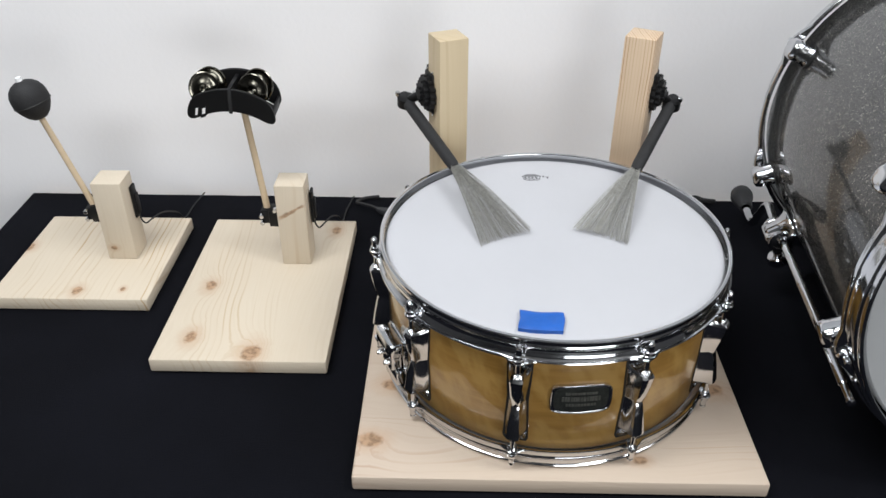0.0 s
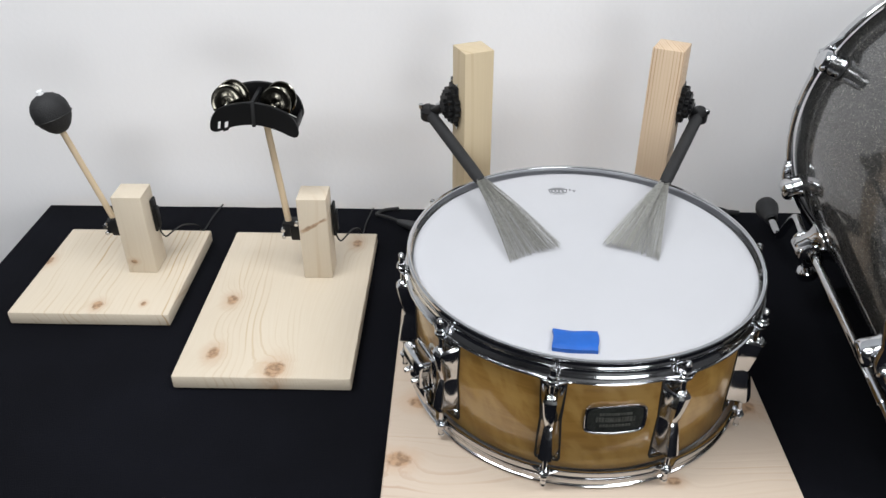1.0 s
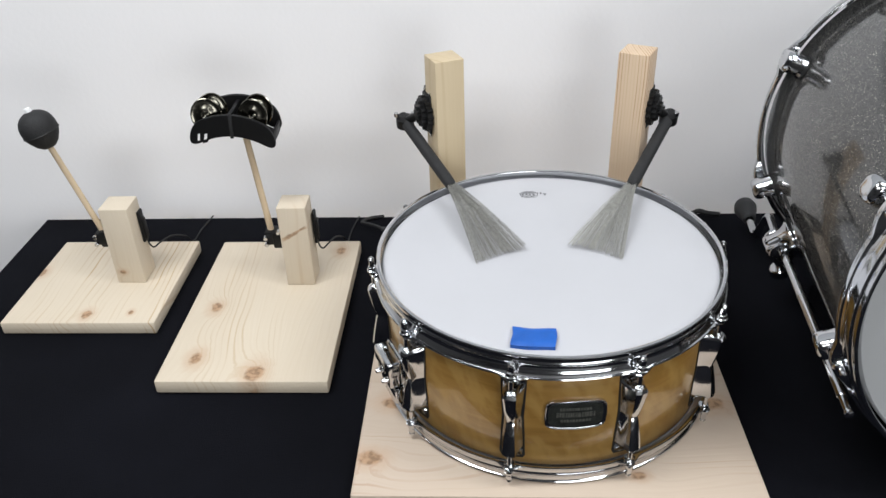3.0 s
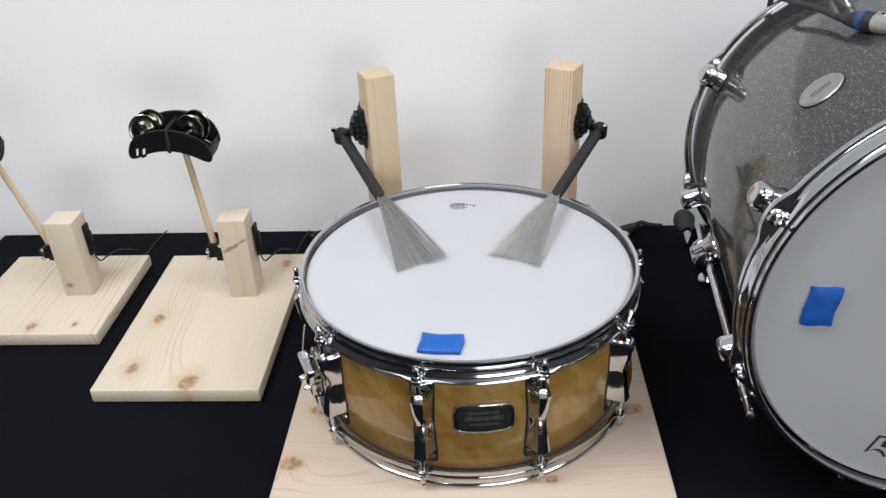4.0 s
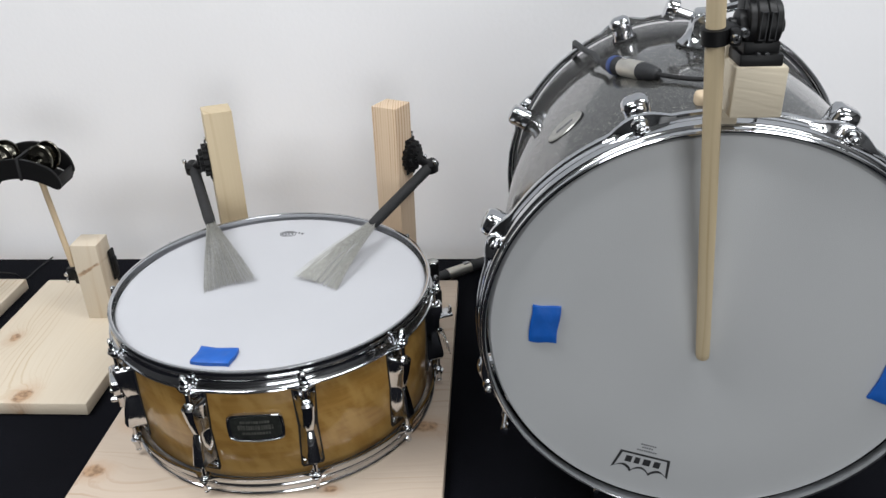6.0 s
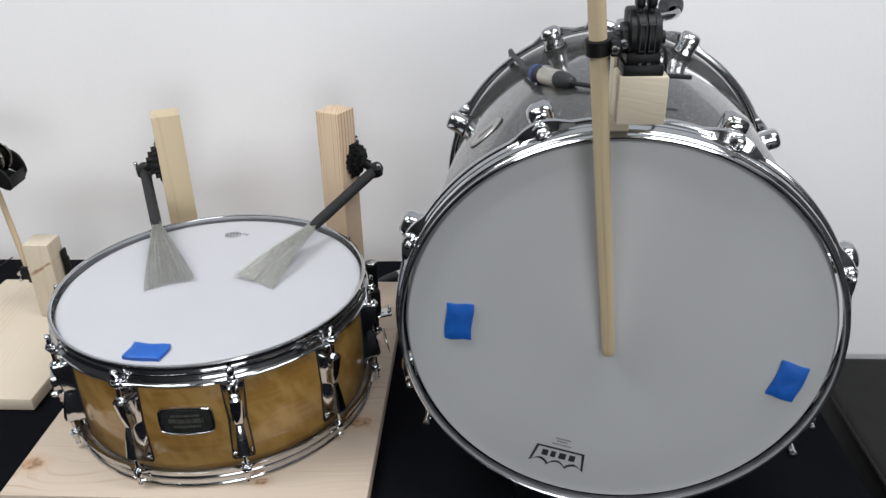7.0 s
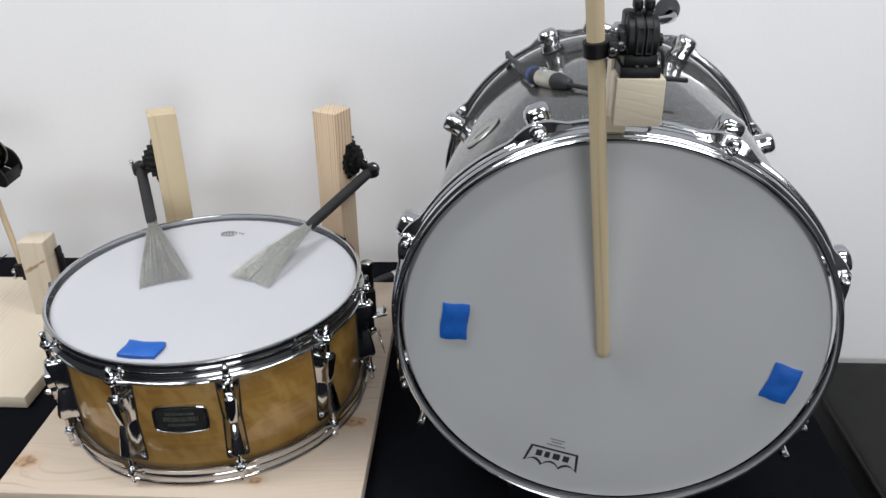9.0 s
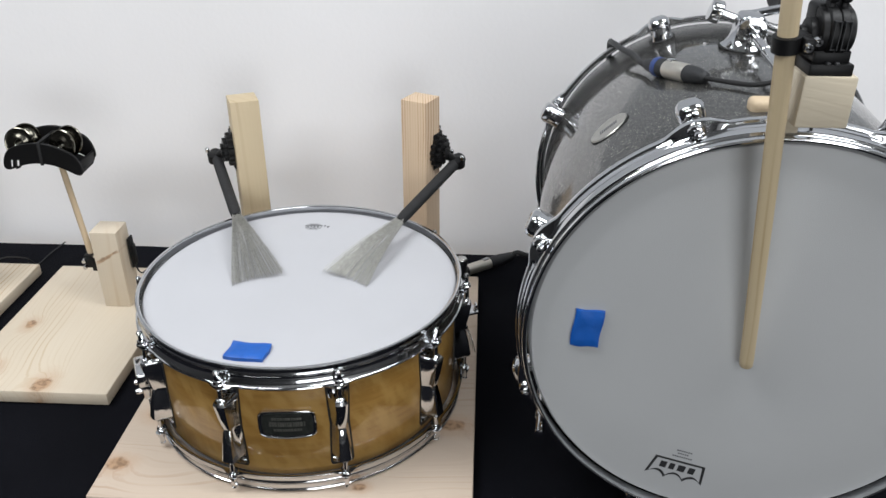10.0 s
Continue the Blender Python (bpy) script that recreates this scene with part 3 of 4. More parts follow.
# ---------------------------------------------------------------- snare stand with brushes
b3 = thing("snare_stand", pose(-0.0655, 0.572, 0), "pine board with two tall posts that carry brush arms", "percussion stand")
board_part(0.400, 0.470, ZT, pine("pine_board_c", "X", ((0.013, 0.048, 0.011), (0.034, 0.130, 0.012), (0.281, 0.028, 0.006), (0.375, 0.128, 0.012), (0.20, 0.045, 0.003)), 0.55, 7.7, 80, None, 0.10, (0.535, 0.440, 0.352), (0.40, 0.265, 0.185)), b3)
W = 0.0372
for px, py, turn, tall, material in ((0.010, 0.962, 24, 0.294, pine("pine_post_c", "Z", (), 0.55, 9.3, 60, None, 0.02, (0.56, 0.455, 0.30), (0.42, 0.31, 0.18))), (0.228, 0.985, -26, 0.2955, pine("pine_post_d", "Z", (), 2.2, 11.9, 260, None, 0.012, (0.64, 0.49, 0.345), (0.43, 0.265, 0.15)))):
    part("post", box((0, 0, 0), (W, W, tall), 0.0012), material, b3, m=pose(px + 0.0655, py - 0.572, ZT, 0, 0, turn))


def brush(parent, pivot, tip, roll, servo_pose):
    """A wire brush on a servo arm: handle, collar and a flat fan of wires."""
    servo_bits(parent, servo_pose)
    pivot, tip = Vector(pivot), Vector(tip)
    part("horn", rod(servo_pose @ Vector((0.012, 0, 0)), pivot, 0.0062, 0.0050), BLACK_PLASTIC, parent)
    length = (tip - pivot).length
    m = between(pivot, tip) @ pose(0, 0, 0, 0, 0, roll)
    h = part("brush", lathe([(0.004, -0.012), (0.0085, -0.010), (0.0088, -0.002), (0.0074, 0.004), (0.0072, 0.135), (0.0065, 0.147), (0.005, 0.1505), (0.003, 0.151)], 20, cap=True), BLACK_RUBBER, parent, "black rubber brush handle", m)
    part("hub", lathe([(0.006, -0.008), (0.0115, -0.006), (0.0115, 0.006), (0.006, 0.008)], 20, cap=True, m=pose(0, 0, 0, 90, 0, 0)), BLACK_PLASTIC, h)
    part("screw", rod((0.010, 0.008, 0.004), (0.010, 0.014, 0.004), 0.003, n=8), CHROME, h)
    part("screw", rod((-0.010, 0.008, -0.004), (-0.010, 0.014, -0.004), 0.003, n=8), CHROME, h)
    wires = bmesh.new()
    rnd = random.Random(int(roll) + 77)
    n = 180
    for i in range(n):
        u = rnd.uniform(-1, 1)
        v = rnd.uniform(-1, 1)
        z1 = length - 0.006 * rnd.random() ** 2 - 0.008 * (1 - u * u) * 0.4
        x1, y1 = u * 0.030, v * 0.0025
        x0, y0 = u * 0.0045, v * 0.0035
        prev = None
        for k in range(5):
            f = k / 4
            c = Vector((x0 + (x1 - x0) * f ** 1.05, y0 + (y1 - y0) * f + 0.004 * math.sin(f * 3.14), 0.146 + (z1 - 0.146) * f))
            ring = [wires.verts.new(c + 0.00020 * Vector((math.cos(TAU * q / 3), math.sin(TAU * q / 3), 0))) for q in range(3)]
            if prev:
                for q in range(3):
                    wires.faces.new((prev[q], prev[(q + 1) % 3], ring[(q + 1) % 3], ring[q]))
            prev = ring
    tagged(part("wire_fan", wires, WIRE, h, "fan of thin grey steel wires"), kind="stuff")
    return h


O3 = Vector((0.0655, -0.572, 0))
brush(b3, Vector((-0.034, 1.008, 0.219)) + O3, Vector((0.085, 0.757, 0.1735)) + O3, 4, pose(0.069, 0.421, 0.239, 0, 0, 204) @ Matrix.Scale(1.16, 4))
brush(b3, Vector((0.301, 1.003, 0.221)) + O3, Vector((0.182, 0.763, 0.1735)) + O3, -4, pose(0.333, 0.429, 0.239, 0, 0, -26) @ Matrix.Scale(1.16, 4))


# ---------------------------------------------------------------- snare drum
SX, SY = 0.1335, 0.7690
snare = thing("snare_drum", pose(SX, SY, ZT) @ Matrix.Diagonal((0.984, 0.984, 1, 1)), "amber lacquered maple snare drum with chrome hoops, on a pine board", "snare drum")
H0 = 0.0015
part("shell", lathe([(0.1700, 0.018), (0.1750, 0.0175), (0.1765, 0.020), (0.1765, 0.142), (0.1750, 0.1445), (0.1700, 0.144)], 128, closed=True), SHELL, snare, "amber lacquered maple shell")
head = part("batter_head", lathe([(0.0001, 0.1522), (0.06, 0.1522), (0.12, 0.1522), (0.1685, 0.1522), (0.1750, 0.1517), (0.1780, 0.1495), (0.1792, 0.1440)], 128), COATED, snare, "white coated drumhead")
part("flesh_hoop", lathe([(0.1786, 0.139), (0.1788, 0.1462), (0.1798, 0.1468), (0.1808, 0.1460), (0.1808, 0.139)], 128, closed=True), STEEL, head)
part("resonant_head", lathe([(0.0001, 0.0105), (0.17, 0.0105), (0.1765, 0.016)], 96), COATED, snare)


LUGS = [radians(-104 + 36 * k) for k in range(10)]


def ears(a, r):
    """Hoops reach out where a tension rod passes."""
    if r < 0.1865:
        return 0
    d = min(abs((a - b + math.pi) % TAU - math.pi) for b in LUGS)
    return 0.0065 * max(0, 1 - (d / 0.075) ** 2) ** 1.5


HOOP = [(0.1803, 0.1572), (0.1808, 0.1586), (0.1822, 0.1592), (0.1839, 0.1587), (0.1846, 0.1572), (0.1840, 0.1556), (0.1828, 0.1548), (0.1822, 0.1490), (0.1825, 0.1478), (0.1831, 0.1466), (0.1831, 0.1452), (0.1825, 0.1440), (0.1822, 0.1425), (0.1822, 0.1400), (0.1828, 0.1350), (0.1845, 0.1310), (0.1868, 0.1288), (0.1900, 0.1283), (0.1908, 0.1268), (0.1895, 0.1255), (0.1866, 0.1262), (0.1838, 0.1280), (0.1814, 0.1330), (0.1811, 0.1400), (0.1811, 0.1540), (0.1804, 0.1556)]
HOOP = [(r if r < 0.1846 else 0.1846 + (r - 0.1846) * 0.5, 0.1592 - (0.1592 - z) * 0.72) for r, z in HOOP]
part("top_hoop", lathe(HOOP, 240, closed=True, swell=ears), CHROME, snare, "chrome flanged hoop")
part("bottom_hoop", lathe([(r, 0.1607 - z) for r, z in HOOP], 240, closed=True, swell=ears), CHROME, snare, "chrome flanged hoop")


def lug_body():
    """A waisted tube lug: broad at both ends, pinched in the middle. Faces +x."""
    rows = []
    for z, wb, wf, d in ((0.0355, 0.0104, 0.0050, 0.0012), (0.0375, 0.0116, 0.0058, 0.0020), (0.0448, 0.0114, 0.0052, 0.0024), (0.0470, 0.0113, 0.0058, 0.0128), (0.0492, 0.0112, 0.0064, 0.0140), (0.064, 0.0102, 0.0054, 0.0120), (0.0780, 0.0092, 0.0040, 0.0096), (0.0803, 0.0090, 0.0036, 0.0086), (0.0826, 0.0092, 0.0040, 0.0096), (0.0966, 0.0102, 0.0054, 0.0120), (0.1114, 0.0112, 0.0064, 0.0140), (0.1136, 0.0113, 0.0058, 0.0128), (0.1158, 0.0114, 0.0052, 0.0024), (0.1230, 0.0116, 0.0058, 0.0020), (0.1250, 0.0104, 0.0050, 0.0012)):
        x, d = 0.1768, d * 1.45
        z = 0.0803 + (z - 0.0803) * 1.14
        rows.append([(x, -wb, z), (x + d * 0.30, -wb * 0.55 - wf * 0.5, z), (x + d * 0.62, -wf * 1.10, z), (x + d * 0.93, -wf, z), (x + d, -wf * 0.6, z), (x + d, wf * 0.6, z), (x + d * 0.93, wf, z), (x + d * 0.62, wf * 1.10, z), (x + d * 0.30, wb * 0.55 + wf * 0.5, z), (x, wb, z)])
    return mesh_of(loft(rows), "lug", CHROME, 40)


def gasket_body():
    bm = bmesh.new()
    rows = []
    for z, w in ((0.0325, 0.0108), (0.036, 0.0126), (0.060, 0.0116), (0.0803, 0.0105), (0.1005, 0.0116), (0.1245, 0.0126), (0.128, 0.0108)):
        z = 0.0803 + (z - 0.0803) * 1.12
        rows.append([(0.1735, -w, z), (0.1772, -w, z), (0.17785, 0, z), (0.1772, w, z), (0.1735, w, z)])
    return mesh_of(loft(rows, bm), "gasket", GASKET, 40)


def rod_body():
    """Tension rod with washer and square key head, above the lug."""
    bm = rod((0.1895, 0, 0.090), (0.1895, 0, 0.131), 0.0026, n=12)
    lathe([(0.0026, 0), (0.0044, 0.0004), (0.0047, 0.0028), (0.0036, 0.0036), (0.0026, 0.0036)], 16, cap=True, bm=bm, m=pose(0.1895, 0, 0.1085))
    lathe([(0.0030, 0), (0.0056, 0.0006), (0.0056, 0.0022), (0.0046, 0.003), (0.0042, 0.006), (0.0035, 0.0066)], 16, cap=True, bm=bm, m=pose(0.1905, 0, 0.1284))
    box((0.1880, -0.0026, 0.1345), (0.1932, 0.0026, 0.1425), 0.0008, 1, bm)
    lathe([(0.001, 0.0), (0.0030, 0.0006), (0.0033, 0.002), (0.002, 0.0038), (0.0006, 0.0042)], 12, cap=True, bm=bm, m=pose(0.1906, 0, 0.142))
    lathe([(0.0046, 0), (0.0052, 0.001), (0.0048, 0.003), (0.003, 0.004)], 16, cap=True, bm=bm, m=pose(0.1880, 0, 0.1235))
    bmesh.ops.translate(bm, verts=bm.verts, vec=(0, 0, 0.0095))
    return mesh_of(bm, "tension_rod", CHROME)


lug_me, gasket_me, rod_me = lug_body(), gasket_body(), rod_body()
FLIP = Matrix.Translation((0, 0, 0.1607)) @ Matrix.Diagonal((1, -1, -1, 1))
for a in LUGS:
    lug = part("lug", lug_me, CHROME, snare, m=Matrix.Rotation(a, 4, "Z"))
    part("gasket", gasket_me, GASKET, lug)
    part("tension_rod", rod_me, CHROME, lug)
    part("tension_rod", rod_me, CHROME, lug, m=FLIP)

# badge on the shell between two lugs
A_B = radians(-85)


def on_shell(u, z, r):
    return (r * math.cos(A_B + u / 0.177), r * math.sin(A_B + u / 0.177), z)


def badge_outline(w, h, n=48):
    """A barrel with notched corners: bowed long sides and concave shoulders."""
    pts = []
    for i in range(n):
        a = TAU * i / n
        c, q = math.cos(a), math.sin(a)
        u = math.copysign(abs(c) ** 0.22, c) * w / 2
        v = math.copysign(abs(q) ** 0.22, q) * h / 2
        e = abs(u) / (w / 2)
        pts.append((u * (1 - 0.05 * (abs(v) / (h / 2)) ** 2), v * (1 - 0.12 * e * e)))
    return pts


BZ = 0.0865
out, inn = badge_outline(0.058, 0.035), badge_outline(0.0525, 0.0297)
rimb = loft([[on_shell(u, v + BZ, 0.1764) for u, v in out], [on_shell(u, v + BZ, 0.1790) for u, v in out], [on_shell(u * 0.97, v * 0.95 + BZ, 0.1796) for u, v in out], [on_shell(u, v + BZ, 0.1792) for u, v in inn]])
badge = part("badge", rimb, CHROME, snare, "dark metal maker's badge with silver rim")
part("badge_rim", sweep([on_shell(u * 0.985, v * 0.975 + BZ, 0.1797) for u, v in out + out[:1]], 0.0008, 6, 2), CHROME, badge, "bright chrome rim")
part("badge_field", loft([[on_shell(u, v + BZ, 0.1780) for u, v in inn], [on_shell(u * 0.98, v * 0.97 + BZ, 0.17955) for u, v in inn]]), BADGE, badge)
rnd = random.Random(8)
for z, w, h in ((0.0072, 0.030, 0.0024), (0.0005, 0.036, 0.0050), (-0.0068, 0.028, 0.0026)):
    u = -w / 2
    while u < w / 2:
        step = rnd.uniform(0.0020, 0.0036)
        bar = loft([[on_shell(u + a, BZ + z + b, r) for a, b in ((0, -h / 2), (step * 0.7, -h / 2), (step * 0.7, h / 2), (0, h / 2))] for r in (0.1790, 0.18005)])
        part("raised_bar", bar, BADGE_RELIEF, badge)
        u += step

# air vent
AV = radians(-151)
part("air_vent", lathe([(0.0045, -0.002), (0.0045, 0.0012), (0.0075, 0.0016), (0.0085, 0.0006), (0.0085, -0.002)], 24, closed=True, m=Matrix.Rotation(AV, 4, "Z") @ pose(0.1765, 0, 0.086, 0, 90, 0)), SATIN, snare)


def strainer(a, lever):
    m = Matrix.Rotation(a, 4, "Z")
    st = part("strainer", box((0.1775, -0.021, 0.030), (0.1835, 0.021, 0.074), 0.002), CHROME, snare, "chrome snare strainer", m @ pose(0, 0, 0 if lever else 0.012))
    part("block", box((0.1835, -0.013, 0.034), (0.196, 0.013, 0.058), 0.003), CHROME, st)
    part("clamp_plate", box((0.1835, -0.015, 0.014), (0.1915, 0.015, 0.032), 0.0015), CHROME, st)
    for y in (-0.009, 0.009):
        part("screw", lathe([(0.001, 0.007), (0.0024, 0.0066), (0.0034, 0.004), (0.0034, 0)], 14, m=pose(0.196, y, 0.046, 0, 90, 0)), CHROME, st)
    part("strap", box((0.1790, -0.012, -0.004), (0.1800, 0.012, 0.030), 0.0004, 1), BLACK_PLASTIC, st)
    if lever:
        part("knob", lathe([(0.001, 0.018), (0.006, 0.0175), (0.0075, 0.015), (0.0072, 0.003), (0.0045, 0.0)], 18, m=pose(0.190, 0, 0.058)), CHROME, st)
        part("lever", box((0.197, -0.006, 0.040), (0.2015, 0.006, 0.098), 0.002), BLACK_PLASTIC, st)
        part("housing", box((0.1840, -0.013, 0.070), (0.2040, 0.013, 0.106), 0.003, 3), BLACK_PLASTIC, st, "black plastic throw-off housing")
        part("tension_knob", lathe([(0.0060, 0.0), (0.0080, 0.001), (0.0080, 0.028), (0.0086, 0.030), (0.0086, 0.035), (0.0078, 0.0365)], 24, cap=True, m=pose(0.197, 0.002, 0.104)), BLACK_PLASTIC, st, "black tension knob")
        part("knob_cap", lathe([(0.0001, 0.0014), (0.0066, 0.0012), (0.0074, 0.0004), (0.0074, -0.001)], 24, m=pose(0.197, 0.002, 0.1402)), STEEL, st, "steel cap")
        part("thumb", box((0.198, -0.010, 0.062), (0.219, 0.010, 0.066), 0.0018), CHROME, st)
        part("hook", box((0.216, -0.004, 0.062), (0.219, 0.004, 0.073), 0.0012), CHROME, st)
    else:
        part("hood", box((0.1835, -0.020, 0.056), (0.199, 0.020, 0.0735), 0.0025, 3), CHROME, st)
    return st


strainer(radians(-153), False)
st = strainer(radians(22), True)
wisp = bmesh.new()
for k in range(6):
    y = -0.008 + 0.003 * k
    sweep([(0.190, y, 0.020), (0.200, y + 0.002, 0.040 - 0.003 * k), (0.207 + 0.001 * k, y * 2, 0.030), (0.210, y * 2.4, 0.012)], 0.0005, 5, 5, wisp)
part("snare_wires", wisp, STEEL, st, "loose ends of snare wires")

# maker's print on the snare head: plain bars
print_group = part("head_print", plate([[(-0.0125, -0.0050), (-0.0145, 0.0042), (0.0085, 0.0042), (0.0065, -0.0050), (0.003, -0.0034), (0.0, -0.0052), (-0.003, -0.0034), (-0.006, -0.0052), (-0.009, -0.0034)], [(-0.0122, -0.0036), (-0.0134, 0.0033), (0.0074, 0.0033), (0.0062, -0.0036), (0.003, -0.0024), (0.0, -0.0040), (-0.003, -0.0024), (-0.006, -0.0040), (-0.009, -0.0024)]], 0.0002, INK, "head_print"), INK, head, "small printed crown mark with plain bars", pose(-0.010, 0.130, 0.1524, 0, 0, 3))
for u in (-0.0118, -0.0074, -0.0032, 0.0012):
    part("printed_bar", box((u, -0.0012, -0.0001), (u + 0.0026, 0.0020, 0.0001)), GREY_INK, print_group)
for u, v, w, h in ((-0.012, 0.0054, 0.018, 0.0009), (-0.009, 0.0074, 0.012, 0.0009), (0.0105, 0.0005, 0.0020, 0.0040), (0.0140, 0.0005, 0.0042, 0.0012), (0.0152, -0.0030, 0.0016, 0.0036), (-0.010, -0.0072, 0.014, 0.0008)):
    part("printed_bar", box((u, v, -0.0001), (u + w, v + h, 0.0001)), GREY_INK, print_group)

single("damper_pad", wavy_pad(0.040, 0.0265, 0.0055, 1), GEL, pose(0.110, 0.6205, ZT + 0.1523, 0, 0, -6), "blue gel damper pad stuck to the snare head", "damper pad", "blue damper pads", smooth=60)


# ---------------------------------------------------------------- floor tom on its side
YAW, RISE = radians(5.8), radians(0.2)
ax = Vector((math.sin(YAW) * math.cos(RISE), math.cos(YAW) * math.cos(RISE), math.sin(RISE)))
ux = Vector((math.cos(YAW), -math.sin(YAW), 0))
tom_m = Matrix((ux, ax.cross(ux), ax)).transposed().to_4x4()
tom_m.translation = (0.5758, 0.5725, 0.2204)
tom = thing("floor_tom", tom_m, "silver sparkle floor tom lying on its side on the black cloth", "drum")
DEPTH = 0.4145
RS = 0.1980
TLUGS = [radians(24.2 + 45 * k) for k in range(8)]


def ears_tom(a, r):
    if r < 0.2052:
        return 0
    d = min(abs((a - b + math.pi) % TAU - math.pi) for b in TLUGS)
    return 0.0070 * max(0, 1 - (d / 0.13) ** 2) ** 1.3


part("shell", lathe([(0.1925, 0.020), (0.1970, 0.018), (RS, 0.021), (RS, DEPTH - 0.021), (0.1970, DEPTH - 0.018), (0.1925, DEPTH - 0.020)], 360, closed=True), SPARKLE, tom, "silver sparkle wrapped shell")
thead = part("batter_head", lathe([(0.0001, 0.0075), (0.05, 0.0075), (0.12, 0.0075), (0.186, 0.0075), (0.1930, 0.0085), (0.1955, 0.0115), (0.1970, 0.018)], 160), COATED_GREY, tom, "white coated drumhead")
part("resonant_head", lathe([(0.0001, DEPTH - 0.0075), (0.19, DEPTH - 0.0075), (0.1970, DEPTH - 0.018)], 96), COATED_GREY, tom)
TH = [(0.1972, 0.0030), (0.1980, 0.0006), (0.2002, 0.0), (0.2024, 0.0008), (0.2032, 0.0030), (0.2038, 0.0060), (0.2052, 0.0068), (0.2072, 0.0072), (0.2082, 0.0090), (0.2082, 0.0170), (0.2092, 0.0205), (0.2112, 0.0225), (0.2140, 0.0230), (0.2152, 0.0245), (0.2150, 0.0285), (0.2132, 0.0300), (0.2090, 0.0300), (0.2064, 0.0270), (0.2060, 0.0150), (0.2020, 0.0140), (0.1992, 0.0125), (0.1986, 0.0080)]
TH = [(0.1971 + (r - 0.1972) * 0.66, z) for r, z in TH]
hoop_f = part("front_hoop", lathe(TH, 288, closed=True, swell=ears_tom), CHROME, tom, "chrome die-cast hoop with lug ears")
hoop_b = part("rear_hoop", lathe([(r, DEPTH - z) for r, z in TH], 288, closed=True, swell=ears_tom), CHROME, tom, "chrome die-cast hoop with lug ears")


def tom_lug():
    """A rounded egg lug that stands out from the shell (+x); its rod runs along z."""
    rows = []
    for x, hz, hy in ((0.0, 0.0138, 0.0112), (0.002, 0.0138, 0.0112), (0.004, 0.0130, 0.0104), (0.010, 0.0130, 0.0104), (0.0155, 0.0132, 0.0105), (0.0190, 0.0120, 0.0094), (0.0206, 0.0092, 0.0066), (0.0209, 0.0060, 0.0040)):
        row = []
        for i in range(20):
            a = TAU * i / 20
            c, s = math.cos(a), math.sin(a)
            row.append((RS - 0.0005 + x, math.copysign(abs(c) ** 0.7, c) * hy, math.copysign(abs(s) ** 0.7, s) * hz))
        rows.append(row)
    rows = [[(RS - 0.0005 + (p[0] - RS + 0.0005) * 1.24, p[1] * 1.15, p[2] * 0.98) for p in row] for row in rows]
    return mesh_of(loft(rows), "lug", CHROME, 50)


def tom_gasket():
    rows = []
    for x, k in ((-0.0015, 1.0), (0.0012, 1.0)):
        rows.append([(RS + x, math.cos(TAU * i / 20) * 0.0142 * k, math.sin(TAU * i / 20) * 0.0190 * k) for i in range(20)])
    return mesh_of(loft(rows), "gasket", GASKET, 50)


def tom_rod():
    bm = rod((0.2085, 0, 0.030), (0.2085, 0, 0.062), 0.0030, n=12)
    lathe([(0.0035, 0.0235), (0.0068, 0.0230), (0.0072, 0.0205), (0.0060, 0.0192), (0.0056, 0.0168), (0.0040, 0.0160)], 18, cap=True, bm=bm, m=pose(0.2088, 0, 0))
    box((0.2062, -0.0026, 0.0105), (0.2114, 0.0026, 0.0170), 0.0008, 1, bm)
    lathe([(0.0008, 0.0070), (0.0026, 0.0076), (0.0032, 0.0092), (0.0030, 0.0108)], 12, cap=True, bm=bm, m=pose(0.2088, 0, 0))
    return mesh_of(bm, "tension_rod", CHROME)


tl, tg, tr = tom_lug(), tom_gasket(), tom_rod()
BACK = Matrix.Translation((0, 0, DEPTH)) @ Matrix.Diagonal((1, -1, -1, 1))
for a in TLUGS:
    turn = Matrix.Rotation(a, 4, "Z")
    for end in (Matrix.Identity(4), BACK):
        lug = part("lug", tl, CHROME, tom, m=turn @ end @ pose(0, 0, 0.052))
        part("gasket", tg, GASKET, lug)
        part("tension_rod", tr, CHROME, lug, m=pose(0, 0, -0.052))


def polar(deg, r, s):
    """A place on the tom: degrees anticlockwise as seen from its front, radius, depth."""
    return Vector((r * math.cos(radians(deg)), -r * math.sin(radians(deg)), s))


# oval badge
bd = between(polar(132.4, RS - 0.0005, 0.153), polar(132.4, RS + 0.1, 0.153)) @ Matrix.Diagonal((0.82, 0.82, 1, 1))
tb = part("badge", lathe([(0.0255, 0.0), (0.0258, 0.0014), (0.0245, 0.0024), (0.0225, 0.0020), (0.0001, 0.0019)], 40), BADGE_SILVER, tom, "round worn silver maker's badge", bd)
part("badge_rim", lathe([(0.0258, -0.001), (0.0268, 0.0), (0.0266, 0.0012), (0.0256, 0.0014)], 40, closed=True), GASKET, tb)
for k in range(9):
    part("badge_writing", box((-0.012 + 0.0028 * k, -0.0035, 0.0019), (-0.0104 + 0.0028 * k, 0.0035, 0.0025)), GREY_INK, tb, m=pose(0, 0, 0, 0, 0, 0))

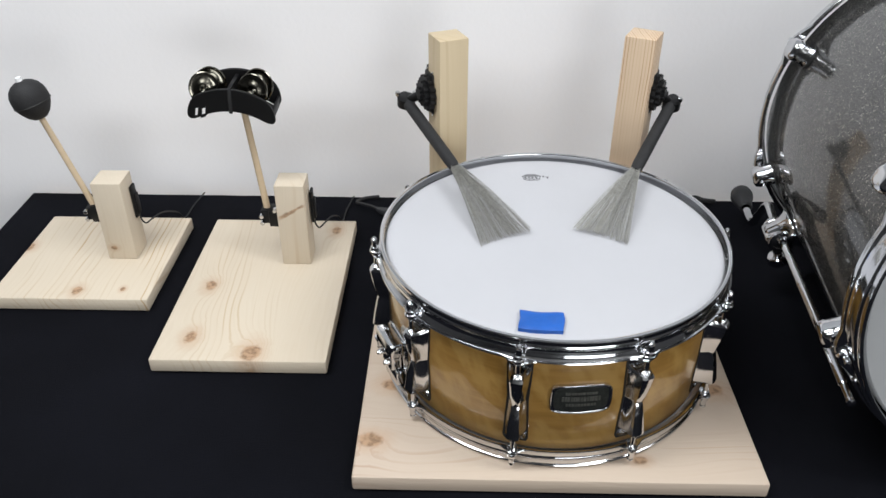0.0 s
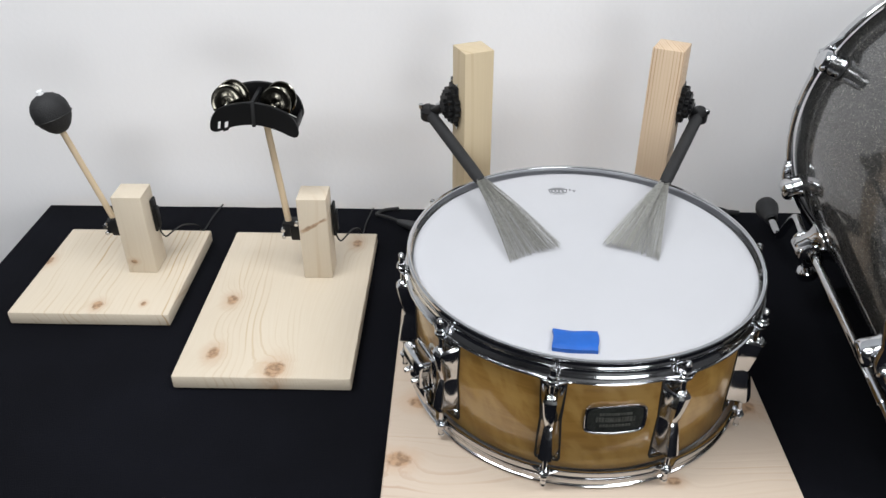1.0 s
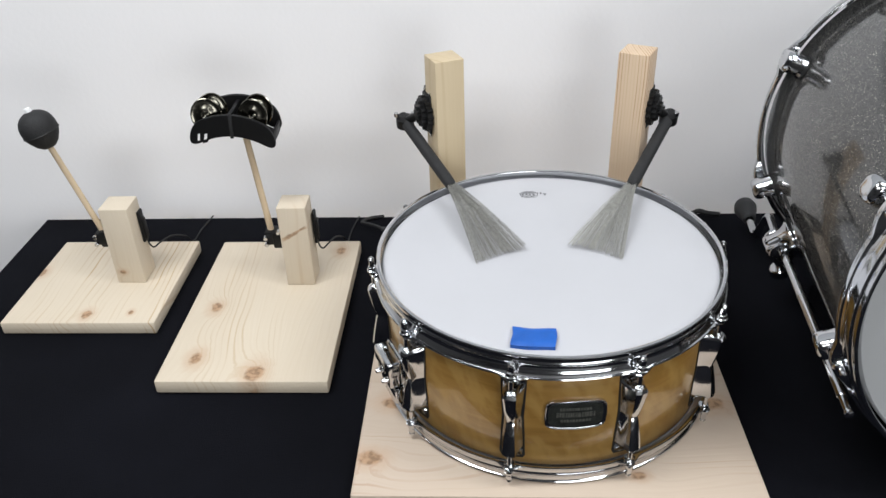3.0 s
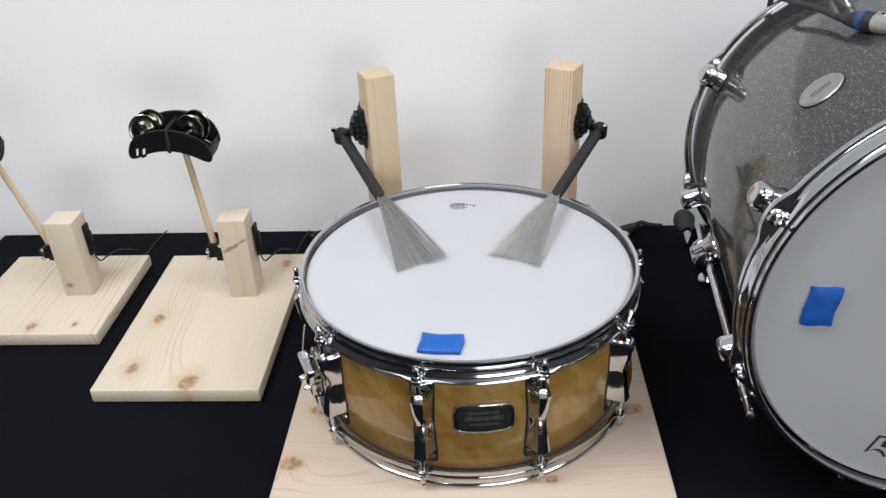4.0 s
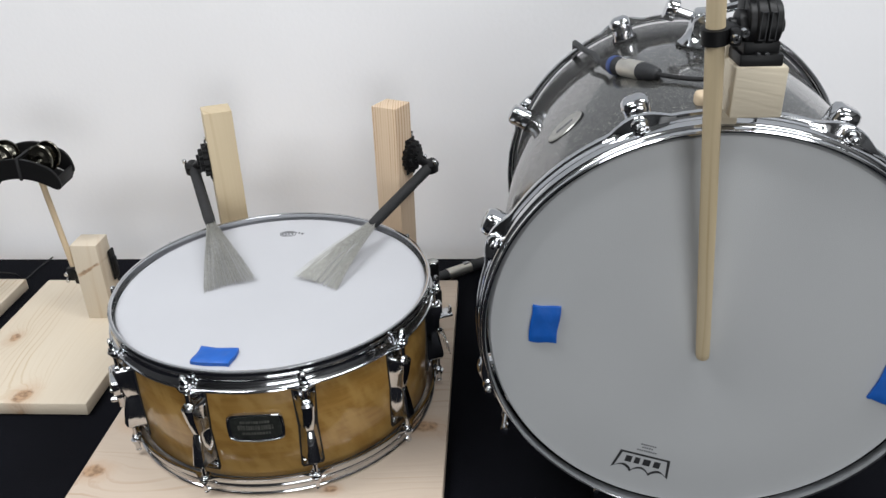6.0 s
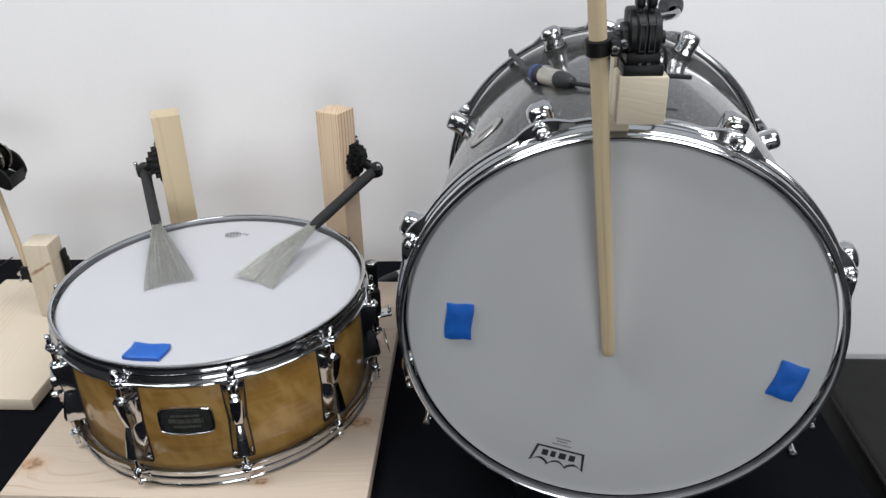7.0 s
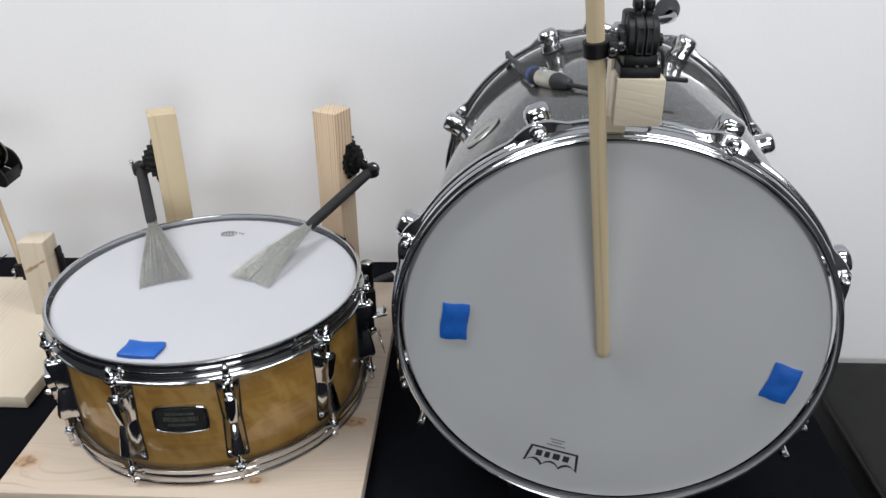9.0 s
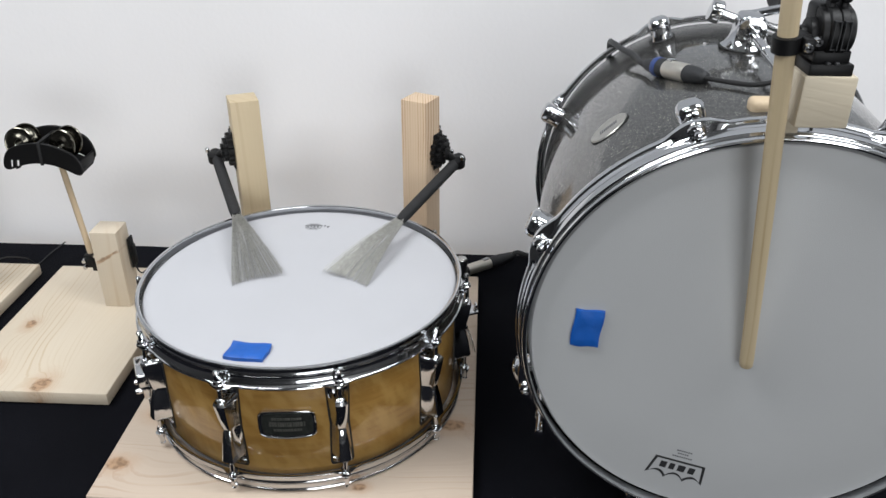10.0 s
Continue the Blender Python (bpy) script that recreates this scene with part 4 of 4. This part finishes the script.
# three legs in brackets, along the shell
for deg, front, back, off, base_s, tail in ((214, 0.012, 0.40, (0.002, -0.058), 0.300, 0.106), (326, 0.012, 0.40, (-0.002, -0.058), 0.300, 0.106), (88, 0.075, 0.37, (0.064, 0.004), 0.283, 0.085)):
    br = Matrix((polar(deg + 90, 1, 0), Vector((0, 0, 1)), polar(deg, 1, 0))).transposed().to_4x4()
    br.translation = polar(deg, RS - 0.001, base_s)
    plate_part = part("leg_bracket", lathe([(0.0001, 0.0), (0.026, 0.0), (0.0262, 0.003), (0.0225, 0.006), (0.0190, 0.012), (0.0175, 0.020), (0.0165, 0.030), (0.0130, 0.0335), (0.0001, 0.034)], 28), CHROME, tom, "chrome leg bracket", br)
    part("gasket", lathe([(0.0001, 0.0), (0.0275, 0.0), (0.0275, 0.0015), (0.0001, 0.0015)], 28), GASKET, plate_part)
    clamp_block = part("clamp_block", box((-0.013, -0.017, 0.012), (0.013, 0.017, 0.037), 0.006, 4), CHROME, plate_part)
    for off_y in (-0.0195, 0.0145):
        part("clamp_ring", lathe([(0.0095, 0.0), (0.0142, 0.0008), (0.0150, 0.0025), (0.0142, 0.0045), (0.0095, 0.0052)], 28, closed=True, m=pose(0, off_y, 0.0215, -90, 0, 0)), CHROME, clamp_block)
    side = rod((0.012, 0.004, 0.028), (0.032, 0.004, 0.034), 0.0050)
    wing = part("wing_screw", side, CHROME, plate_part)
    part("knob", lathe([(0.0030, 0.0), (0.0108, 0.0006), (0.0120, 0.0022), (0.0120, 0.0108), (0.0108, 0.0126), (0.0040, 0.0132)], 30, cap=True, m=between((0.030, 0.004, 0.0335), (0.044, 0.004, 0.0375))), CHROME, wing)
    r_leg = RS + 0.0185
    leg = bmesh.new()
    rod(polar(deg, r_leg, front + 0.02), polar(deg, r_leg, back - 0.055), 0.0052, n=14, bm=leg)
    rod(polar(deg, r_leg, front), polar(deg, r_leg, front + 0.022), 0.0040, n=14, bm=leg)
    lathe([(0.001, 0), (0.0042, 0.001), (0.0046, 0.003), (0.0040, 0.006), (0.003, 0.007)], 14, cap=True, bm=leg, m=between(polar(deg, r_leg, front - 0.004), polar(deg, r_leg, front + 0.02)))
    for s in (0.10, 0.19):
        rod(polar(deg, r_leg, s), polar(deg, r_leg, s + 0.004), 0.0057, n=14, bm=leg)
    p0, p1 = polar(deg, r_leg, back - 0.06), polar(deg, r_leg, back - 0.03)
    bent = Vector((off[0], -off[1], 0))
    p2, p3, p4 = p1 + bent * 0.5 + Vector((0, 0, 0.026)), p1 + bent + Vector((0, 0, 0.052)), p1 + bent + Vector((0, 0, tail))
    sweep([p0, p1, p2, p3, p4], 0.0052, 14, 8, leg)
    lg = part("leg", leg, CHROME, tom, "chrome leg tube")
    d = (p4 - p3).normalized()
    part("rubber_foot", lathe([(0.0065, 0.0), (0.0090, 0.002), (0.0105, 0.014), (0.0145, 0.026), (0.0158, 0.034), (0.0140, 0.043), (0.0080, 0.0485), (0.0001, 0.050)], 24, cap=False, m=between(p4 - d * 0.016, p4 + d)), GREY_RUBBER, lg, "grey rubber foot")


# crown mark on the tom head: outline and plain bars
def head_frame(x, y, turn):
    """A pose on the tom's head: x, y from its centre as seen from the front (y up), facing out."""
    return Matrix.Translation((x, -y, 0.0075)) @ Matrix.Diagonal((1, -1, -1, 1)) @ pose(0, 0, 0, 0, 0, turn)


def crown(inset):
    """Outline of the mark: a straight edge above, flared sides, three scallops below."""
    w, h = 0.0285 - inset * 1.25, 0.0125
    top = [(-w, -h * 0.9 + inset * 1.3), (-w * 0.86, h - inset), (w * 0.86, h - inset), (w, -h * 0.9 + inset * 1.3)]
    low = []
    for i in range(3):
        c = w * (0.667 - 0.667 * i)
        for k in range(1, 8):
            low.append((c + w * 0.333 * (1 - k / 4), -h * 0.9 + inset * 1.1 + h * 0.42 * math.sin(math.pi * k / 8)))
        if i < 2:
            low.append((c - w * 0.333, -h * 1.0 + inset * 1.3))
    return top + low


mark = part("crown_mark", plate([crown(0.0), crown(0.0023)], 0.0003, INK, "crown_mark"), INK, thead, "black printed crown mark", head_frame(-0.044, -0.1485, -12))
for u, w in ((-0.0175, 0.0075), (-0.0085, 0.0065), (0.0, 0.0085), (0.0105, 0.0075)):
    part("printed_bar", box((u, -0.0005, -0.0001), (u + w - 0.0012, 0.0072, 0.0002)), INK, mark)
for v, w in ((0.0165, 0.020), (0.0205, 0.012), (0.0240, 0.016)):
    for k in range(int(w / 0.0022)):
        part("printed_dash", box((-w / 2 + 0.0022 * k, v, -0.0001), (-w / 2 + 0.0022 * k + 0.0015, v + 0.0016, 0.0002)), GREY_INK, mark)

for cx, cz, turn, seed in ((0.432, 0.2300, -4, 2), (0.7370, 0.1875, -14, 3)):
    local = tom_m.inverted() @ Vector((cx, 0.58, cz))
    single("damper_pad", wavy_pad(0.0255, 0.0385, 0.0035, seed), GEL, tom_m @ Matrix.Translation((local.x, local.y, 0.0074)) @ Matrix.Diagonal((1, -1, -1, 1)) @ pose(0, 0, 0, 0, 0, turn), "blue gel damper pad stuck to the large drumhead", "damper pad", "blue damper pads", smooth=60)

# ---------------------------------------------------------------- stick machine on top of the tom
single("foam_mat", box((0.49, 0.60, -0.0004), (0.69, 0.92, 0.0226), 0.004), CLOTH, pose(0, 0, 0), "folded black cloth pad under the drum", "pad")
mach = thing("stick_machine", pose(0.5565, 0.544, 0.4410), "wooden block with a black servo that swings a drumstick", "percussion machine")
PALE_PINE = pine("pine_block", "X", (), 0.5, 13.0, 220, None, 0.05, (0.60, 0.53, 0.41), (0.48, 0.38, 0.26))
part("block", box((0.0, 0, -0.002), (0.0370, 0.030, 0.0352), 0.0016), PALE_PINE, mach, "pale pine block")
part("upright", box((0.000, 0.031, -0.017), (0.016, 0.050, 0.055), 0.001), PALE_PINE, mach)
part("cross_bar", box((0.002, 0.098, -0.0285), (0.042, 0.117, -0.0135), 0.005, 3), DOWEL, mach, "rounded wooden cross bar")
sv = part("servo", lathe([(0.0001, 0.0), (0.0152, 0.0), (0.0164, 0.0010), (0.0164, 0.0048), (0.0170, 0.0052), (0.0180, 0.0060), (0.0180, 0.0112), (0.0168, 0.0118), (0.0168, 0.0124), (0.0180, 0.0130), (0.0180, 0.0176), (0.0170, 0.0184), (0.0162, 0.0188), (0.0162, 0.0222), (0.0150, 0.0232), (0.0001, 0.0232)], 40, m=pose(0.0060, 0.0185, 0.0625, 0, 90, 0)), BLACK_PLASTIC, mach, "black plastic servo")
part("servo_base", box((0.0025, 0.002, 0.0348), (0.0328, 0.037, 0.0435), 0.0014), BLACK_PLASTIC, sv)
part("servo_foot", box((0.0048, 0.005, 0.0430), (0.0300, 0.034, 0.0520), 0.0014), BLACK_PLASTIC, sv)
part("rear_housing", box((0.0055, 0.018, 0.045), (0.0295, 0.038, 0.0805), 0.003, 3), BLACK_PLASTIC, sv)
for rx in (0.0126, 0.0194):
    slot = bmesh.new()
    for lo, hi in (((rx, 0.0000, 0.0535), (rx + 0.0006, 0.0035, 0.0725)), ((rx + 0.0040, 0.0000, 0.0535), (rx + 0.0046, 0.0035, 0.0725)), ((rx, 0.0012, 0.0720), (rx + 0.0046, 0.0040, 0.0727)), ((rx, 0.0012, 0.0533), (rx + 0.0046, 0.0040, 0.0540))):
        box(lo, hi, bm=slot)
    part("slot_rim", slot, GREY_RUBBER, sv)
for rx in (0.0100, 0.0186):
    part("yoke", box((rx + 0.0008, 0.013, 0.0745), (rx + 0.0058, 0.022, 0.0840), 0.0016), BLACK_PLASTIC, sv)
    part("cap", box((rx, 0.010, 0.0822), (rx + 0.0068, 0.024, 0.0912), 0.0030, 3), BLACK_PLASTIC, sv)
for sx in (0.0130, 0.0190):
    part("screw", box((sx, 0.0012, 0.0425), (sx + 0.0032, 0.0062, 0.0448), 0.0006, 1), GREY_RUBBER, sv)
part("side_gear", lathe([(0.001, 0), (0.0115, 0.0), (0.0115, 0.005), (0.006, 0.006), (0.006, 0.010), (0.001, 0.010)], 28, m=pose(0.0065, 0.019, 0.060, 0, -90, 0)), BLACK_PLASTIC, sv)
part("side_hub", lathe([(0.001, 0), (0.010, 0.0), (0.010, 0.002), (0.0055, 0.003), (0.0050, 0.0055), (0.001, 0.006)], 24, m=pose(0.0285, 0.019, 0.060, 0, 90, 0)), BLACK_PLASTIC, sv)
st_top, st_tip = Vector((0.5345, 0.540, 0.5415)), Vector((0.5725, 0.5740, 0.208))
so = Vector((0.5565, 0.544, 0.4410))
slen = (st_top - st_tip).length
stick = part("drumstick", lathe([(0.0001, 0.0), (0.0050, 0.0003), (0.0057, 0.0015), (0.0060, 0.008), (0.0061, 0.06), (0.0065, 0.14), (0.0067, 0.28), (0.0067, slen - 0.006), (0.0060, slen - 0.0015), (0.0040, slen), (0.0001, slen)], 28), STICK, mach, "hickory drumstick resting on the drumhead", between(st_tip - so, st_top - so))
zc = slen - 0.043
clamp = part("clamp", lathe([(0.0068, zc - 0.006), (0.0097, zc - 0.0055), (0.0097, zc + 0.0055), (0.0068, zc + 0.006)], 28, closed=True), BLACK_PLASTIC, stick, "black clamp ring")
cpos = (st_tip + (st_top - st_tip).normalized() * zc) - so
part("horn", box((cpos.x + 0.008, cpos.y - 0.002, cpos.z - 0.006), (0.000, 0.024, cpos.z + 0.006), 0.002), BLACK_PLASTIC, mach)
part("clamp_ear", box((cpos.x + 0.008, cpos.y - 0.011, cpos.z - 0.0055), (cpos.x + 0.0155, cpos.y - 0.001, cpos.z + 0.0055), 0.0015), BLACK_PLASTIC, mach)
for dx, dz in ((0.0105, 0.0), (0.0175, 0.003)):
    part("screw", lathe([(0.0008, 0.0045), (0.0026, 0.004), (0.0034, 0.002), (0.0034, 0)], 14, m=pose(cpos.x + dx, cpos.y - 0.0105 + (0.004 if dz else 0), cpos.z + dz, 90, 0, 0)), CHROME, mach)
cable("cable", [(0.030, 0.034, 0.050), (0.045, 0.060, 0.040), (0.055, 0.10, 0.0), (0.07, 0.18, -0.015), (0.10, 0.30, -0.02), (0.13, 0.42, -0.05)], 0.0016, mach)


# ---------------------------------------------------------------- cables and connectors
def connector(name, m, label, ring=False, dark=False):
    """A cable plug along z: metal barrel, black boot, latch and collar."""
    c = thing(name, m, label, "cable connector", "cable connectors")
    part("barrel", lathe([(0.0065, 0.0), (0.0085, 0.0006), (0.0088, 0.002), (0.0088, 0.030), (0.0080, 0.0325)], 24, cap=True), BLACK_RUBBER if dark else SATIN, c, "black barrel" if dark else "satin metal barrel")
    part("boot", lathe([(0.0082, 0.031), (0.0086, 0.034), (0.0078, 0.046), (0.0055, 0.056), (0.0030, 0.058)], 24, cap=True), GREY_RUBBER, c, "black rubber boot")
    part("socket", lathe([(0.0040, -0.036), (0.0062, -0.030), (0.0086, -0.016), (0.0091, -0.002), (0.0080, 0.0012)], 24, cap=True), GREY_RUBBER, c, "black socket sleeve")
    part("latch", box((-0.003, 0.0075, 0.002), (0.003, 0.0105, 0.010), 0.001), CHROME, c)
    if ring:
        part("ring", lathe([(0.0093, -0.016), (0.0096, -0.015), (0.0096, -0.010), (0.0093, -0.009)], 24, closed=True), NAVY, c, "blue marking ring")
    return c


xa, xb = Vector((0.5190, 0.793, 0.4115)), Vector((0.5420, 0.742, 0.4180))
con = connector("cable_connector", between(xa, xb) @ Matrix.Diagonal((1.05, 1.05, 1.05, 1)), "satin metal cable plug with a blue ring on the drum shell", True)
inv = con.matrix_basis.inverted()
part("cable", sweep([Vector((0, 0, -0.030)), Vector((0, 0, -0.042))] + [inv @ Vector(p) for p in [(0.4993, 0.8745, 0.4040), (0.4940, 0.920, 0.3985), (0.4905, 0.955, 0.3960), (0.4895, 0.972, 0.3935), (0.4900, 0.988, 0.390), (0.492, 1.000, 0.372), (0.500, 1.020, 0.26), (0.52, 1.05, 0.08), (0.54, 1.06, 0.006)]], 0.0032), GREY_RUBBER, con, "grey cable over the hoop")
cable("cable", [Vector((0, 0, 0.050)), Vector((0, 0, 0.062))] + [inv @ Vector(p) for p in [ (0.575, 0.700, 0.424), (0.600, 0.692, 0.432), (0.625, 0.695, 0.436), (0.65, 0.705, 0.432)]], 0.0022, con)

cl = connector("cable_connector", between((-0.056, 1.075, 0.0080), (-0.010, 1.051, 0.0080)) @ Matrix.Diagonal((0.8, 0.8, 1.0, 1)), "black cable plug lying on the cloth behind the snare")
inv = cl.matrix_basis.inverted()
cable("cable", [inv @ Vector(p) for p in [(-0.084, 1.090, 0.0080), (-0.095, 1.096, 0.010), (-0.110, 1.104, 0.010), (-0.122, 1.118, 0.005), (-0.112, 1.134, 0.003), (-0.09, 1.140, 0.003)]], 0.0028, cl)
cr = connector("cable_connector", between((0.352, 1.100, 0.0095), (0.300, 1.062, 0.0095)) @ Matrix.Diagonal((1, 1, 1.4, 1)), "black cable plug lying on the cloth beside the drums")
inv = cr.matrix_basis.inverted()
cable("cable", [inv @ Vector(p) for p in [(0.380, 1.120, 0.009), (0.395, 1.128, 0.014), (0.41, 1.128, 0.010), (0.43, 1.134, 0.0045)]], 0.0035, cr)
